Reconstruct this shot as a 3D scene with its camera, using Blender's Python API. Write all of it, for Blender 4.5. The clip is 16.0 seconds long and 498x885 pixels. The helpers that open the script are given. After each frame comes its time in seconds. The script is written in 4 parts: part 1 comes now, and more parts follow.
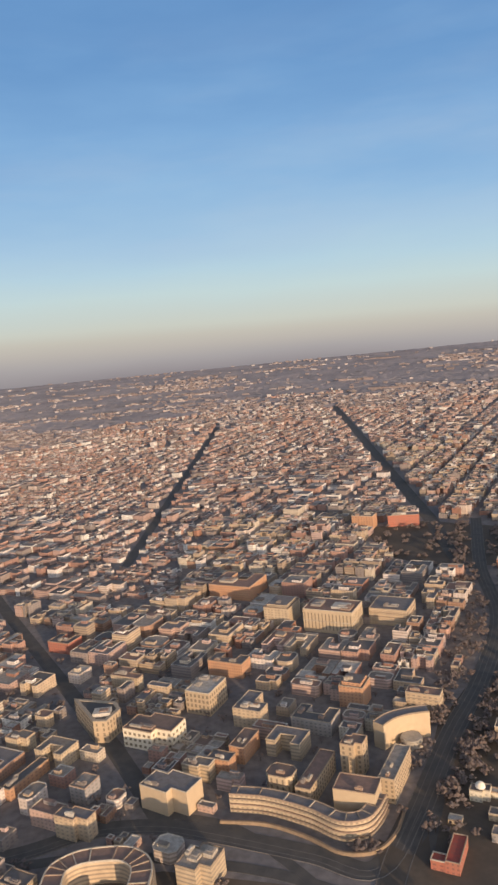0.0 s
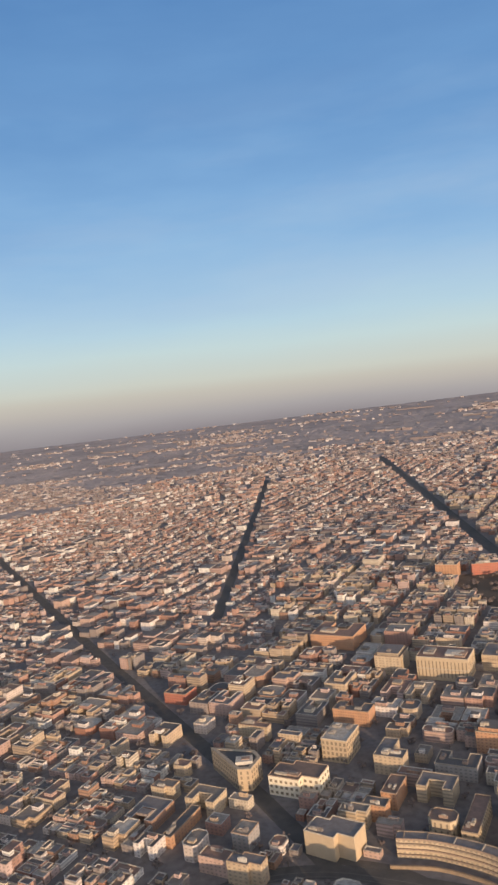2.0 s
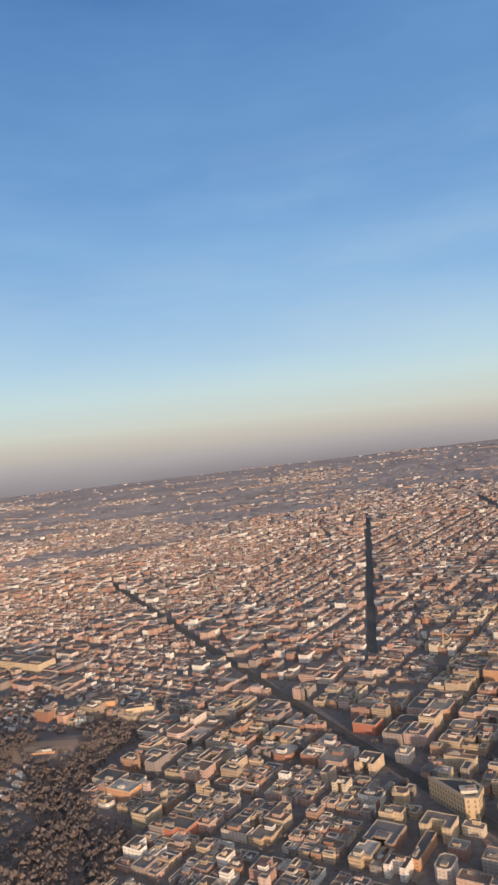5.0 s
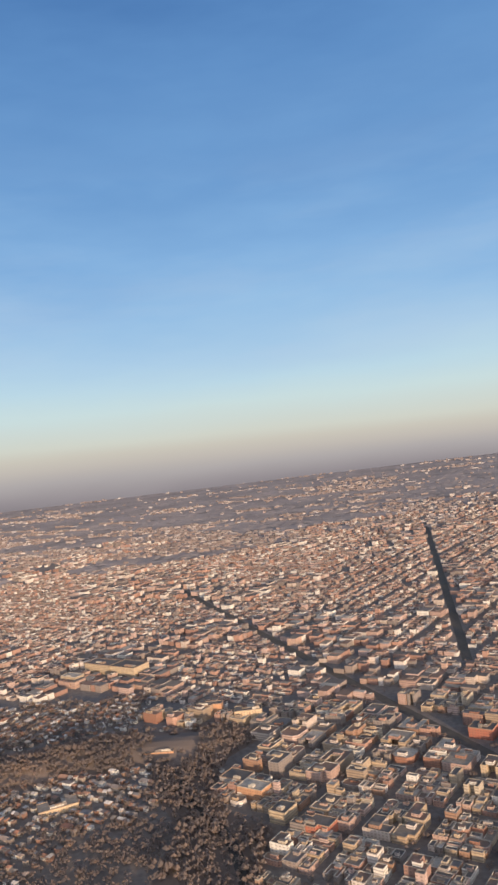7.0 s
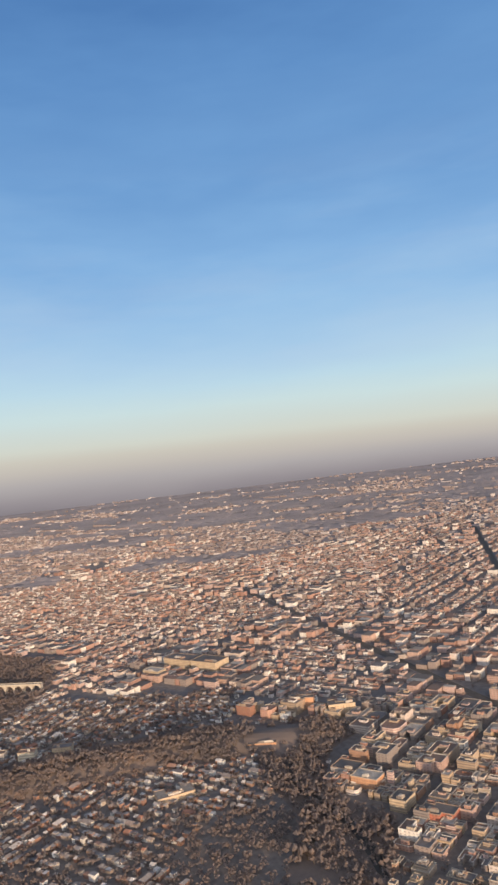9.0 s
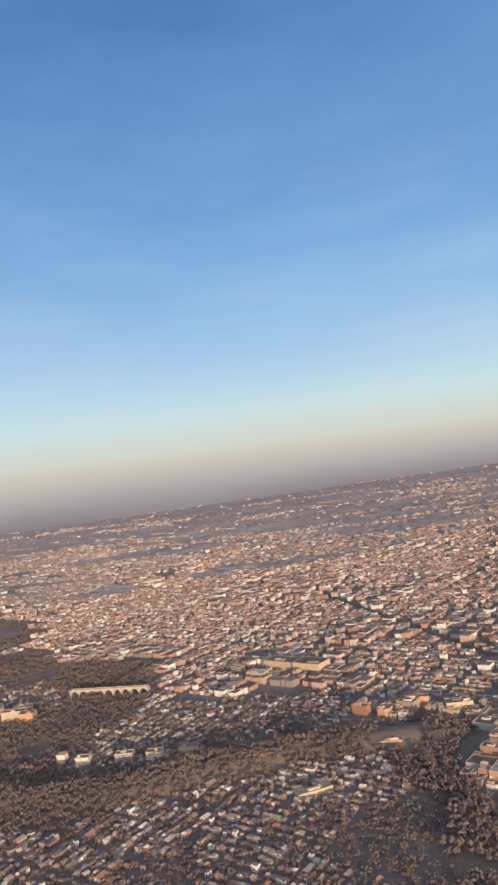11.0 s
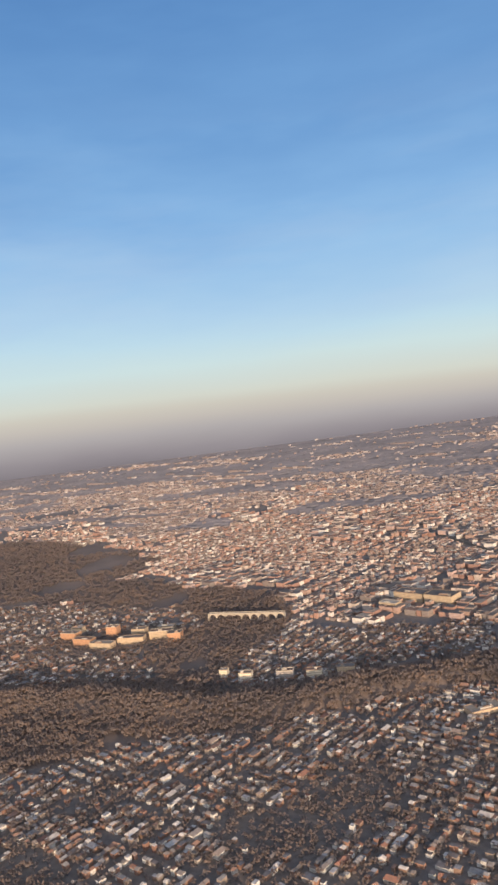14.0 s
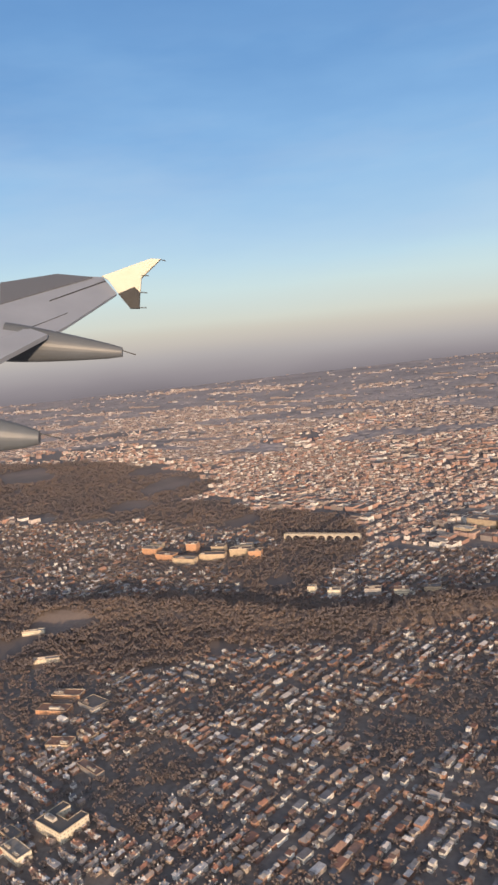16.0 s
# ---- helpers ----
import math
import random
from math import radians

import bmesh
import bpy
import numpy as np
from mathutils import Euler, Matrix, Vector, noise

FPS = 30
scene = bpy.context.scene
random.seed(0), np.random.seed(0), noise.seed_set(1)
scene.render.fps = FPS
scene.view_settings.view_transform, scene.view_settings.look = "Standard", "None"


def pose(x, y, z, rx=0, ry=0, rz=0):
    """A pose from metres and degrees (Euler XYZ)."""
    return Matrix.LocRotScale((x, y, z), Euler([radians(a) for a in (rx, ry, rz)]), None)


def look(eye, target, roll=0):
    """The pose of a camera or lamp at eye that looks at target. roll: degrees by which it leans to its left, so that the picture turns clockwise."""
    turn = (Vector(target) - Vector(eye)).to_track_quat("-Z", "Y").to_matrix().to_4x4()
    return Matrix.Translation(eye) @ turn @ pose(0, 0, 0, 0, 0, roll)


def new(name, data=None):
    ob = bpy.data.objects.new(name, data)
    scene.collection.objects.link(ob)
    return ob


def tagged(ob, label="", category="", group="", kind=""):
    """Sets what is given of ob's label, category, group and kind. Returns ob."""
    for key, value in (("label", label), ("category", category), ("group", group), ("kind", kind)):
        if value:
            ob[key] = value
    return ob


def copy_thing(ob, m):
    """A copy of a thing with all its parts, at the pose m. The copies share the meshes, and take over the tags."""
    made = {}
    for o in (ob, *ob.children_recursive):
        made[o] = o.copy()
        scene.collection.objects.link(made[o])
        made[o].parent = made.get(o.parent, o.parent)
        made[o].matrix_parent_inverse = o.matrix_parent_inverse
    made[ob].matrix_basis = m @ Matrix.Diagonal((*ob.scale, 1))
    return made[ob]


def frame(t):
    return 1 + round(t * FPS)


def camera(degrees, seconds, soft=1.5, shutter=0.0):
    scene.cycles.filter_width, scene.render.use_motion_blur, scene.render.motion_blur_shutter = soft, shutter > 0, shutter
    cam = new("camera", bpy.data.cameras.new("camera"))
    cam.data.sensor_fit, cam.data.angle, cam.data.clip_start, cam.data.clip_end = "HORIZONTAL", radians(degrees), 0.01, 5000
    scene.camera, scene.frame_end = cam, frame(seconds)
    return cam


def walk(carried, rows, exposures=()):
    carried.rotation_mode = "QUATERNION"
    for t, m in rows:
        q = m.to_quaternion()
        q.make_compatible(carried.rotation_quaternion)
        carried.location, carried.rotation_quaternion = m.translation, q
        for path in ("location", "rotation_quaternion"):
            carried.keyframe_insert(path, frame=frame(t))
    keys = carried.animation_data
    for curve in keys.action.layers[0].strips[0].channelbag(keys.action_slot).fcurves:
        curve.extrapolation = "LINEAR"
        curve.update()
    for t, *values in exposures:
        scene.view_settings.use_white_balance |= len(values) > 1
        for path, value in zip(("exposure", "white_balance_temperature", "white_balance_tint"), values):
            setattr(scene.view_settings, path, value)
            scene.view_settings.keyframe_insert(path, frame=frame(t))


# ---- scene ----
cam = camera(37.1, 16.0, soft=2.7)
# the flight: speed along the path, height over the town, the first view's tilt and lean
METRES, EYE, TILT, LEAN, TURN = 590.0, 228.1, -8.55, 5.56, 0.0
ROWS = [
    (0.0, 0.0, 0.0, 0.0, 0.0, 0.0, -0.0),
    (0.5, -0.0277, -0.0085, -0.0001, 0.24, 0.92, 0.27),
    (1.0, -0.0559, -0.0172, -0.0004, 0.59, 2.03, 0.55),
    (1.5, -0.084, -0.0259, -0.0006, 1.12, 3.15, 0.89),
    (2.0, -0.1123, -0.0346, -0.001, 1.81, 4.11, 1.11),
    (2.5, -0.1407, -0.0436, -0.0015, 2.6, 4.85, 1.2),
    (3.0, -0.1689, -0.052, -0.0021, 3.42, 5.39, 1.13),
    (3.5, -0.1974, -0.0617, -0.0024, 4.21, 5.84, 0.93),
    (4.0, -0.2261, -0.0713, -0.003, 4.95, 6.27, 0.67),
    (6.5, -0.3701, -0.1262, -0.0057, 8.19, 7.73, 0.14),
    (7.0, -0.3989, -0.1374, -0.0069, 8.69, 7.76, 0.07),
    (7.5, -0.4275, -0.1489, -0.0077, 9.08, 7.8, 0.03),
    (8.0, -0.4563, -0.1607, -0.0087, 9.37, 7.84, -0.01),
    (8.5, -0.4851, -0.1731, -0.0101, 9.69, 7.84, -0.06),
    (9.0, -0.5139, -0.1858, -0.0115, 10.19, 7.76, -0.11),
    (11.5, -0.6577, -0.255, -0.0179, 14.02, 8.32, 1.1),
    (12.0, -0.6862, -0.2696, -0.0194, 14.7, 7.92, 1.09),
    (12.5, -0.7146, -0.285, -0.0218, 15.41, 7.2, 0.83),
    (13.0, -0.743, -0.2998, -0.0236, 16.06, 6.19, 0.46),
    (13.5, -0.7712, -0.3152, -0.0256, 16.65, 5.01, 0.07),
    (14.0, -0.7995, -0.3317, -0.0278, 17.14, 3.69, -0.37),
    (14.5, -0.8279, -0.3474, -0.0299, 17.54, 2.3, -0.77),
    (15.0, -0.8559, -0.3644, -0.0319, 17.89, 0.85, -1.11),
    (15.5, -0.884, -0.3814, -0.0339, 18.3, -0.59, -1.41),
    (16.0, -0.9114, -0.3986, -0.0357, 19.07, -1.98, -1.73),
]
walk(cam, [(t, pose(0, 0, EYE, TILT, LEAN, TURN) @ pose(METRES * x, METRES * y, METRES * z, 90 + pitch, roll, yaw)) for t, x, y, z, yaw, pitch, roll in ROWS],
     exposures=((0.0, 0.19), (3.0, 0.22), (7.0, 0.28), (12.0, 0.33), (16.0, 0.34)))

# ---- sky and sun ----
SUN_AZ, SUN_EL = -64.0, 7.2            # degrees: direction to the sun from +x, and its height
world = bpy.data.worlds.new("winter_evening_sky")
scene.world = world
world.use_nodes = True
wn, wl = world.node_tree.nodes, world.node_tree.links
wn.clear()
w_out = wn.new("ShaderNodeOutputWorld")
w_bg = wn.new("ShaderNodeBackground")
sky = wn.new("ShaderNodeTexSky")
sky.sky_type, sky.sun_disc = "NISHITA", False
sky.sun_elevation, sky.sun_rotation = radians(SUN_EL), radians(90 - SUN_AZ)
sky.altitude, sky.air_density, sky.dust_density, sky.ozone_density = 300, 1.0, 1.0, 1.5
w_co = wn.new("ShaderNodeTexCoord")
w_sep = wn.new("ShaderNodeSeparateXYZ")
w_add = wn.new("ShaderNodeMath")
w_add.operation, w_add.inputs[1].default_value = "ADD", 0.15
w_wisp_map = wn.new("ShaderNodeMapping")
w_wisp_map.inputs["Scale"].default_value = (1.0, 1.0, 4.0)
w_wisp_map.inputs["Rotation"].default_value = (0.0, radians(14), 0.0)
w_wisp = wn.new("ShaderNodeTexNoise")
w_wisp.inputs["Scale"].default_value, w_wisp.inputs["Detail"].default_value, w_wisp.inputs["Roughness"].default_value = 1.6, 5, 0.55
w_wamt = wn.new("ShaderNodeMapRange")
w_wamt.inputs["From Min"].default_value, w_wamt.inputs["From Max"].default_value = 0.3, 0.75
w_wamt.inputs["To Min"].default_value, w_wamt.inputs["To Max"].default_value = -0.2, 0.2
w_mul = wn.new("ShaderNodeMath")
w_mul.operation = "MULTIPLY_ADD"
# the haze lies a little deeper towards the west
w_lie = wn.new("ShaderNodeMath")
w_lie.operation, w_lie.inputs[1].default_value = "MULTIPLY_ADD", 0.025
ramp = wn.new("ShaderNodeValToRGB")
haze = wn.new("ShaderNodeMixRGB")
dim = wn.new("ShaderNodeMixRGB")
dim.blend_type = "MULTIPLY"
dim.inputs["Fac"].default_value, dim.inputs["Color2"].default_value = 1.0, (0.075, 0.075, 0.075, 1)
hz = wn.new("ShaderNodeValToRGB")


def srgb(r, g, b):
    """Linear colour of an 8-bit one."""
    return tuple(((c / 255) / 12.92 if c < 10 else ((c / 255 + 0.055) / 1.055) ** 2.4) for c in (r, g, b)) + (1,)


def stops(node, rows, mode="LINEAR"):
    el = node.color_ramp.elements
    node.color_ramp.interpolation = mode
    while len(el) > 1:
        el.remove(el[0])
    el[0].position, el[0].color = rows[0]
    for p, c in rows[1:]:
        e = el.new(p)
        e.color = c


# layers of the winter haze, by the sine of the height angle plus 0.15
stops(ramp, [(0.0, srgb(112, 105, 110)), (0.075, srgb(121, 114, 119)), (0.09, srgb(137, 130, 135)), (0.102, srgb(151, 144, 148)), (0.122, srgb(177, 171, 171)), (0.138, srgb(196, 189, 181)),
             (0.151, srgb(205, 200, 188)), (0.165, srgb(211, 214, 203)), (0.205, srgb(204, 224, 225)), (0.24, srgb(190, 219, 233)), (0.28, srgb(175, 208, 234)), (0.34, srgb(152, 193, 231)),
             (0.40, srgb(133, 178, 224)), (0.48, srgb(112, 159, 211)), (0.58, srgb(98, 145, 200)), (0.68, srgb(83, 129, 186)), (0.85, srgb(66, 112, 170))])
stops(hz, [(0.0, (1, 1, 1, 1)), (0.70, (1, 1, 1, 1)), (1.0, (0, 0, 0, 1))])
# the bright warm air round the low sun
w_dot = wn.new("ShaderNodeVectorMath")
w_dot.operation, w_dot.inputs[1].default_value = "DOT_PRODUCT", (math.cos(radians(SUN_AZ)) * math.cos(radians(SUN_EL)), math.sin(radians(SUN_AZ)) * math.cos(radians(SUN_EL)), math.sin(radians(SUN_EL)))
glow = wn.new("ShaderNodeValToRGB")
stops(glow, [(0.0, (0, 0, 0, 1)), (0.42, (0, 0, 0, 1)), (0.60, (0.19, 0.19, 0.195, 1)), (0.75, (0.50, 0.48, 0.48, 1)), (0.93, (1.2, 1.08, 0.96, 1)), (1.0, (2.8, 2.3, 1.75, 1))])
w_half = wn.new("ShaderNodeMath")
w_half.operation, w_half.inputs[1].default_value, w_half.inputs[2].default_value = "MULTIPLY_ADD", 0.5, 0.5
# thin streaks of high cloud low in the sky
w_cm = wn.new("ShaderNodeMapping")
w_cm.inputs["Scale"].default_value, w_cm.inputs["Rotation"].default_value = (1.0, 1.0, 5.0), (radians(6), radians(-10), 0.0)
w_cn = wn.new("ShaderNodeTexNoise")
w_cn.inputs["Scale"].default_value, w_cn.inputs["Detail"].default_value, w_cn.inputs["Roughness"].default_value = 2.3, 6, 0.55
w_cr = wn.new("ShaderNodeMapRange")
w_cr.inputs["From Min"].default_value, w_cr.inputs["From Max"].default_value, w_cr.inputs["To Max"].default_value = 0.48, 0.74, 0.36
w_cw = wn.new("ShaderNodeValToRGB")
stops(w_cw, [(0.0, (0, 0, 0, 1)), (0.20, (0, 0, 0, 1)), (0.28, (1, 1, 1, 1)), (0.38, (0.9, 0.9, 0.9, 1)), (0.52, (0.1, 0.1, 0.1, 1)), (0.6, (0, 0, 0, 1))])
w_cf = wn.new("ShaderNodeMath")
w_cf.operation = "MULTIPLY"
w_cmix = wn.new("ShaderNodeMixRGB")
w_cmix.inputs["Color2"].default_value = srgb(186, 205, 228)
w_plus = wn.new("ShaderNodeMixRGB")
w_plus.blend_type, w_plus.inputs["Fac"].default_value = "ADD", 1.0
for a, b in ((w_co.outputs["Generated"], w_sep.inputs[0]), (w_co.outputs["Generated"], w_wisp_map.inputs[0]), (w_wisp_map.outputs[0], w_wisp.inputs["Vector"]),
             (w_wisp.outputs[0], w_wamt.inputs["Value"]), (w_sep.outputs["Z"], w_add.inputs[0]),
             (w_wamt.outputs[0], w_mul.inputs[0]), (w_sep.outputs["Z"], w_mul.inputs[1]), (w_add.outputs[0], w_mul.inputs[2]),
             (w_sep.outputs["X"], w_lie.inputs[0]), (w_mul.outputs[0], w_lie.inputs[2]), (w_lie.outputs[0], ramp.inputs[0]), (w_add.outputs[0], hz.inputs[0]), (sky.outputs[0], dim.inputs["Color1"]),
             (hz.outputs[0], haze.inputs["Fac"]), (dim.outputs[0], haze.inputs["Color1"]), (ramp.outputs[0], haze.inputs["Color2"]),
             (w_co.outputs["Generated"], w_dot.inputs[0]), (w_dot.outputs["Value"], w_half.inputs[0]), (w_half.outputs[0], glow.inputs[0]),
             (w_co.outputs["Generated"], w_cm.inputs[0]), (w_cm.outputs[0], w_cn.inputs["Vector"]), (w_cn.outputs[0], w_cr.inputs["Value"]), (w_add.outputs[0], w_cw.inputs[0]),
             (w_cr.outputs[0], w_cf.inputs[0]), (w_cw.outputs[0], w_cf.inputs[1]), (w_cf.outputs[0], w_cmix.inputs["Fac"]), (haze.outputs[0], w_cmix.inputs["Color1"]),
             (w_cmix.outputs[0], w_plus.inputs["Color1"]), (glow.outputs[0], w_plus.inputs["Color2"]), (w_plus.outputs[0], w_bg.inputs["Color"]), (w_bg.outputs[0], w_out.inputs["Surface"])):
    wl.new(a, b)
w_bg.inputs["Strength"].default_value = 0.80

sun = new("sun", bpy.data.lights.new("sun", "SUN"))
sun.data.energy, sun.data.angle, sun.data.color = 5.0, radians(0.6), (1.0, 0.71, 0.46)
sun.matrix_world = look((0, 0, 0), (-math.cos(radians(SUN_AZ)) * math.cos(radians(SUN_EL)), -math.sin(radians(SUN_AZ)) * math.cos(radians(SUN_EL)), -math.sin(radians(SUN_EL))))


# ---- materials ----
def material(name, rough=0.85, metal=0.0):
    m = bpy.data.materials.new(name)
    m.use_nodes = True
    n = m.node_tree.nodes
    b = n["Principled BSDF"]
    b.inputs["Roughness"].default_value, b.inputs["Metallic"].default_value = rough, metal
    b.inputs["Specular IOR Level"].default_value = 0.25
    return m, n, m.node_tree.links, b


def mth(n, l, op, a, b=None, c=None):
    k = n.new("ShaderNodeMath")
    k.operation = op
    for i, v in enumerate((a, b, c)):
        if v is None:
            continue
        if isinstance(v, (int, float)):
            k.inputs[i].default_value = v
        else:
            l.new(v, k.inputs[i])
    return k.outputs[0]


def mix(n, l, fac, a, b, blend="MIX"):
    k = n.new("ShaderNodeMixRGB")
    k.blend_type = blend
    for i, v in enumerate((fac, a, b)):
        if isinstance(v, (int, float)):
            k.inputs[i].default_value = v
        elif isinstance(v, tuple):
            k.inputs[i].default_value = v if len(v) == 4 else (*v, 1)
        else:
            l.new(v, k.inputs[i])
    return k.outputs[0]


def spots(n, l, scale, lo=0.35, hi=0.65, detail=4):
    """Noise in the object's own metres, spread to 0..1."""
    co = n.new("ShaderNodeTexCoord")
    t = n.new("ShaderNodeTexNoise")
    t.inputs["Scale"].default_value, t.inputs["Detail"].default_value = scale, detail
    l.new(co.outputs["Object"], t.inputs["Vector"])
    r = n.new("ShaderNodeMapRange")
    r.inputs["From Min"].default_value, r.inputs["From Max"].default_value = lo, hi
    l.new(t.outputs[0], r.inputs["Value"])
    return r.outputs[0]


def chance(n, per_island):
    if per_island:
        return n.new("ShaderNodeNewGeometry").outputs["Random Per Island"]
    return n.new("ShaderNodeObjectInfo").outputs["Random"]


def palette(n, l, value, colours):
    r = n.new("ShaderNodeValToRGB")
    stops(r, [(i / len(colours), (*c, 1)) for i, c in enumerate(colours)], "CONSTANT")
    l.new(value, r.inputs[0])
    return r.outputs[0]


def facade(name, colours, per_island, bay=2.3, storey=2.0, pane=(0.03, 0.035, 0.045)):
    """Masonry with rows of windows, in metres of the wall's own unwrapping."""
    m, n, l, b = material(name)
    rnd = chance(n, per_island)
    base = palette(n, l, rnd, colours)
    uv = n.new("ShaderNodeUVMap")
    s = n.new("ShaderNodeSeparateXYZ")
    l.new(uv.outputs[0], s.inputs[0])
    wide = mth(n, l, "MULTIPLY_ADD", rnd, 1.6, bay - 0.6)
    fu = mth(n, l, "FRACT", mth(n, l, "DIVIDE", s.outputs[0], wide))
    fv = mth(n, l, "FRACT", mth(n, l, "DIVIDE", s.outputs[1], storey))
    inu = mth(n, l, "MULTIPLY", mth(n, l, "GREATER_THAN", fu, 0.26), mth(n, l, "LESS_THAN", fu, 0.74))
    inv = mth(n, l, "MULTIPLY", mth(n, l, "GREATER_THAN", fv, 0.30), mth(n, l, "LESS_THAN", fv, 0.74))
    strip = mth(n, l, "GREATER_THAN", mth(n, l, "FRACT", mth(n, l, "MULTIPLY", rnd, 7.31)), 0.72)
    win = mth(n, l, "MULTIPLY", mth(n, l, "MAXIMUM", inu, strip), inv)
    worn = mix(n, l, mth(n, l, "MULTIPLY", spots(n, l, 0.25), 0.28), base, (0.16, 0.12, 0.09), "MIX")
    grain = mix(n, l, mth(n, l, "MULTIPLY", spots(n, l, 3.0), 0.18), worn, (0.5, 0.42, 0.34), "MIX")
    fin = mix(n, l, mth(n, l, "MULTIPLY", win, 0.42), grain, pane)
    l.new(fin, b.inputs["Base Color"])
    l.new(mth(n, l, "MULTIPLY_ADD", win, -0.5, 0.85), b.inputs["Roughness"])
    return m


def plain(name, colours, per_island, scale=0.4, dirt=(0.1, 0.085, 0.07), amount=0.4, rough=0.9, fine=2.5):
    m, n, l, b = material(name, rough)
    base = palette(n, l, chance(n, per_island), colours)
    a = mix(n, l, mth(n, l, "MULTIPLY", spots(n, l, scale), amount), base, dirt)
    c = mix(n, l, mth(n, l, "MULTIPLY", spots(n, l, fine), amount * 0.5), a, dirt)
    l.new(c, b.inputs["Base Color"])
    return m


STONE = [(0.40, 0.31, 0.22), (0.33, 0.25, 0.18), (0.52, 0.44, 0.34), (0.31, 0.175, 0.115), (0.44, 0.32, 0.21), (0.27, 0.12, 0.08), (0.50, 0.38, 0.26), (0.22, 0.20, 0.19),
         (0.36, 0.28, 0.21), (0.62, 0.57, 0.49), (0.33, 0.21, 0.15), (0.24, 0.22, 0.21)]
BRICK = [(0.41, 0.235, 0.18), (0.46, 0.31, 0.25), (0.54, 0.45, 0.39), (0.30, 0.165, 0.13), (0.66, 0.59, 0.54), (0.40, 0.27, 0.23), (0.50, 0.36, 0.32), (0.26, 0.21, 0.19), (0.70, 0.66, 0.60), (0.22, 0.19, 0.18)]
ROOFS = [(0.15, 0.135, 0.13), (0.23, 0.195, 0.165), (0.12, 0.112, 0.112), (0.32, 0.28, 0.24), (0.20, 0.14, 0.115), (0.46, 0.42, 0.37), (0.14, 0.13, 0.13), (0.19, 0.175, 0.175), (0.26, 0.165, 0.13)]
HOUSE_ROOFS = [(0.16, 0.15, 0.152), (0.29, 0.28, 0.285), (0.20, 0.18, 0.18), (0.26, 0.215, 0.20), (0.42, 0.40, 0.40), (0.30, 0.15, 0.11), (0.21, 0.195, 0.20), (0.58, 0.55, 0.54), (0.34, 0.20, 0.15), (0.19, 0.19, 0.21)]
HOUSE_WALLS = [(0.60, 0.57, 0.52), (0.30, 0.19, 0.14), (0.46, 0.39, 0.33), (0.26, 0.14, 0.105), (0.74, 0.71, 0.66), (0.34, 0.27, 0.22), (0.20, 0.165, 0.15), (0.36, 0.20, 0.14)]
FACADE = facade("masonry_with_windows", STONE, False)
FACADE_FAR = facade("town_masonry", STONE[:7] + BRICK, True)
FACADE_ROW = facade("brick_row_walls", BRICK, True, 1.9, 2.0)
ROOF = plain("gravel_roof", ROOFS, False)
ROOF_FAR = plain("town_roofs", ROOFS, True)
RIM = plain("pale_coping", [(0.40, 0.33, 0.25), (0.52, 0.45, 0.36), (0.30, 0.23, 0.17), (0.36, 0.26, 0.19)], False, 1.0)
PLANT = plain("roof_plant_metal", [(0.30, 0.27, 0.24), (0.44, 0.38, 0.31), (0.22, 0.19, 0.175), (0.56, 0.51, 0.44), (0.34, 0.23, 0.17)], False, 1.0)
HROOF = plain("slate_and_tin_roofs", HOUSE_ROOFS, True)
HWALL = plain("painted_house_walls", HOUSE_WALLS, True, 0.6)
HROOF_ONE = plain("house_roofing", HOUSE_ROOFS, False)
HWALL_ONE = facade("house_walls", HOUSE_WALLS, False, 1.7, 2.0)
BARK = plain("bark", [(0.10, 0.075, 0.055)], False, 2.0, (0.05, 0.04, 0.03))
TWIGS = plain("bare_twigs", [(0.245, 0.186, 0.158), (0.27, 0.195, 0.155), (0.22, 0.178, 0.160), (0.29, 0.204, 0.156), (0.235, 0.190, 0.170)], True, 0.012, (0.160, 0.136, 0.134), 0.85)
# far canopy paled towards grey: the distance haze is put into its colour
HAZED_TWIGS = plain("haze_paled_woods_canopy", [(0.28, 0.25, 0.25), (0.295, 0.258, 0.254), (0.265, 0.24, 0.242), (0.31, 0.27, 0.26)], True, 0.0035, (0.185, 0.167, 0.17), 0.85, 0.95, 0.05)
# twigs let part of the light through to their far side
_n, _l = TWIGS.node_tree.nodes, TWIGS.node_tree.links
_t, _m = _n.new("ShaderNodeBsdfTranslucent"), _n.new("ShaderNodeMixShader")
_m.inputs[0].default_value = 0.42
_l.new(_n["Principled BSDF"].inputs["Base Color"].links[0].from_socket, _t.inputs["Color"])
_l.new(_n["Principled BSDF"].outputs[0], _m.inputs[1])
_l.new(_t.outputs[0], _m.inputs[2])
_l.new(_m.outputs[0], _n["Material Output"].inputs["Surface"])
FAR_WALL = plain("far_pale_walls", [(0.32, 0.25, 0.235), (0.25, 0.20, 0.19), (0.42, 0.36, 0.34), (0.23, 0.185, 0.175), (0.52, 0.47, 0.45), (0.29, 0.23, 0.215)], True)
ASPHALT = plain("asphalt", [(0.065, 0.062, 0.06)], False, 0.15, (0.11, 0.10, 0.088), 0.6)
KERB = plain("worn_kerb_stone", [(0.17, 0.155, 0.14)], False, 0.6, (0.09, 0.08, 0.075), 0.6)
CONCRETE = plain("pale_concrete", [(0.42, 0.37, 0.30)], False, 0.5, (0.22, 0.19, 0.16), 0.5)
WHITE = plain("white_masonry", [(0.76, 0.70, 0.58)], False, 0.5, (0.4, 0.34, 0.27), 0.3)


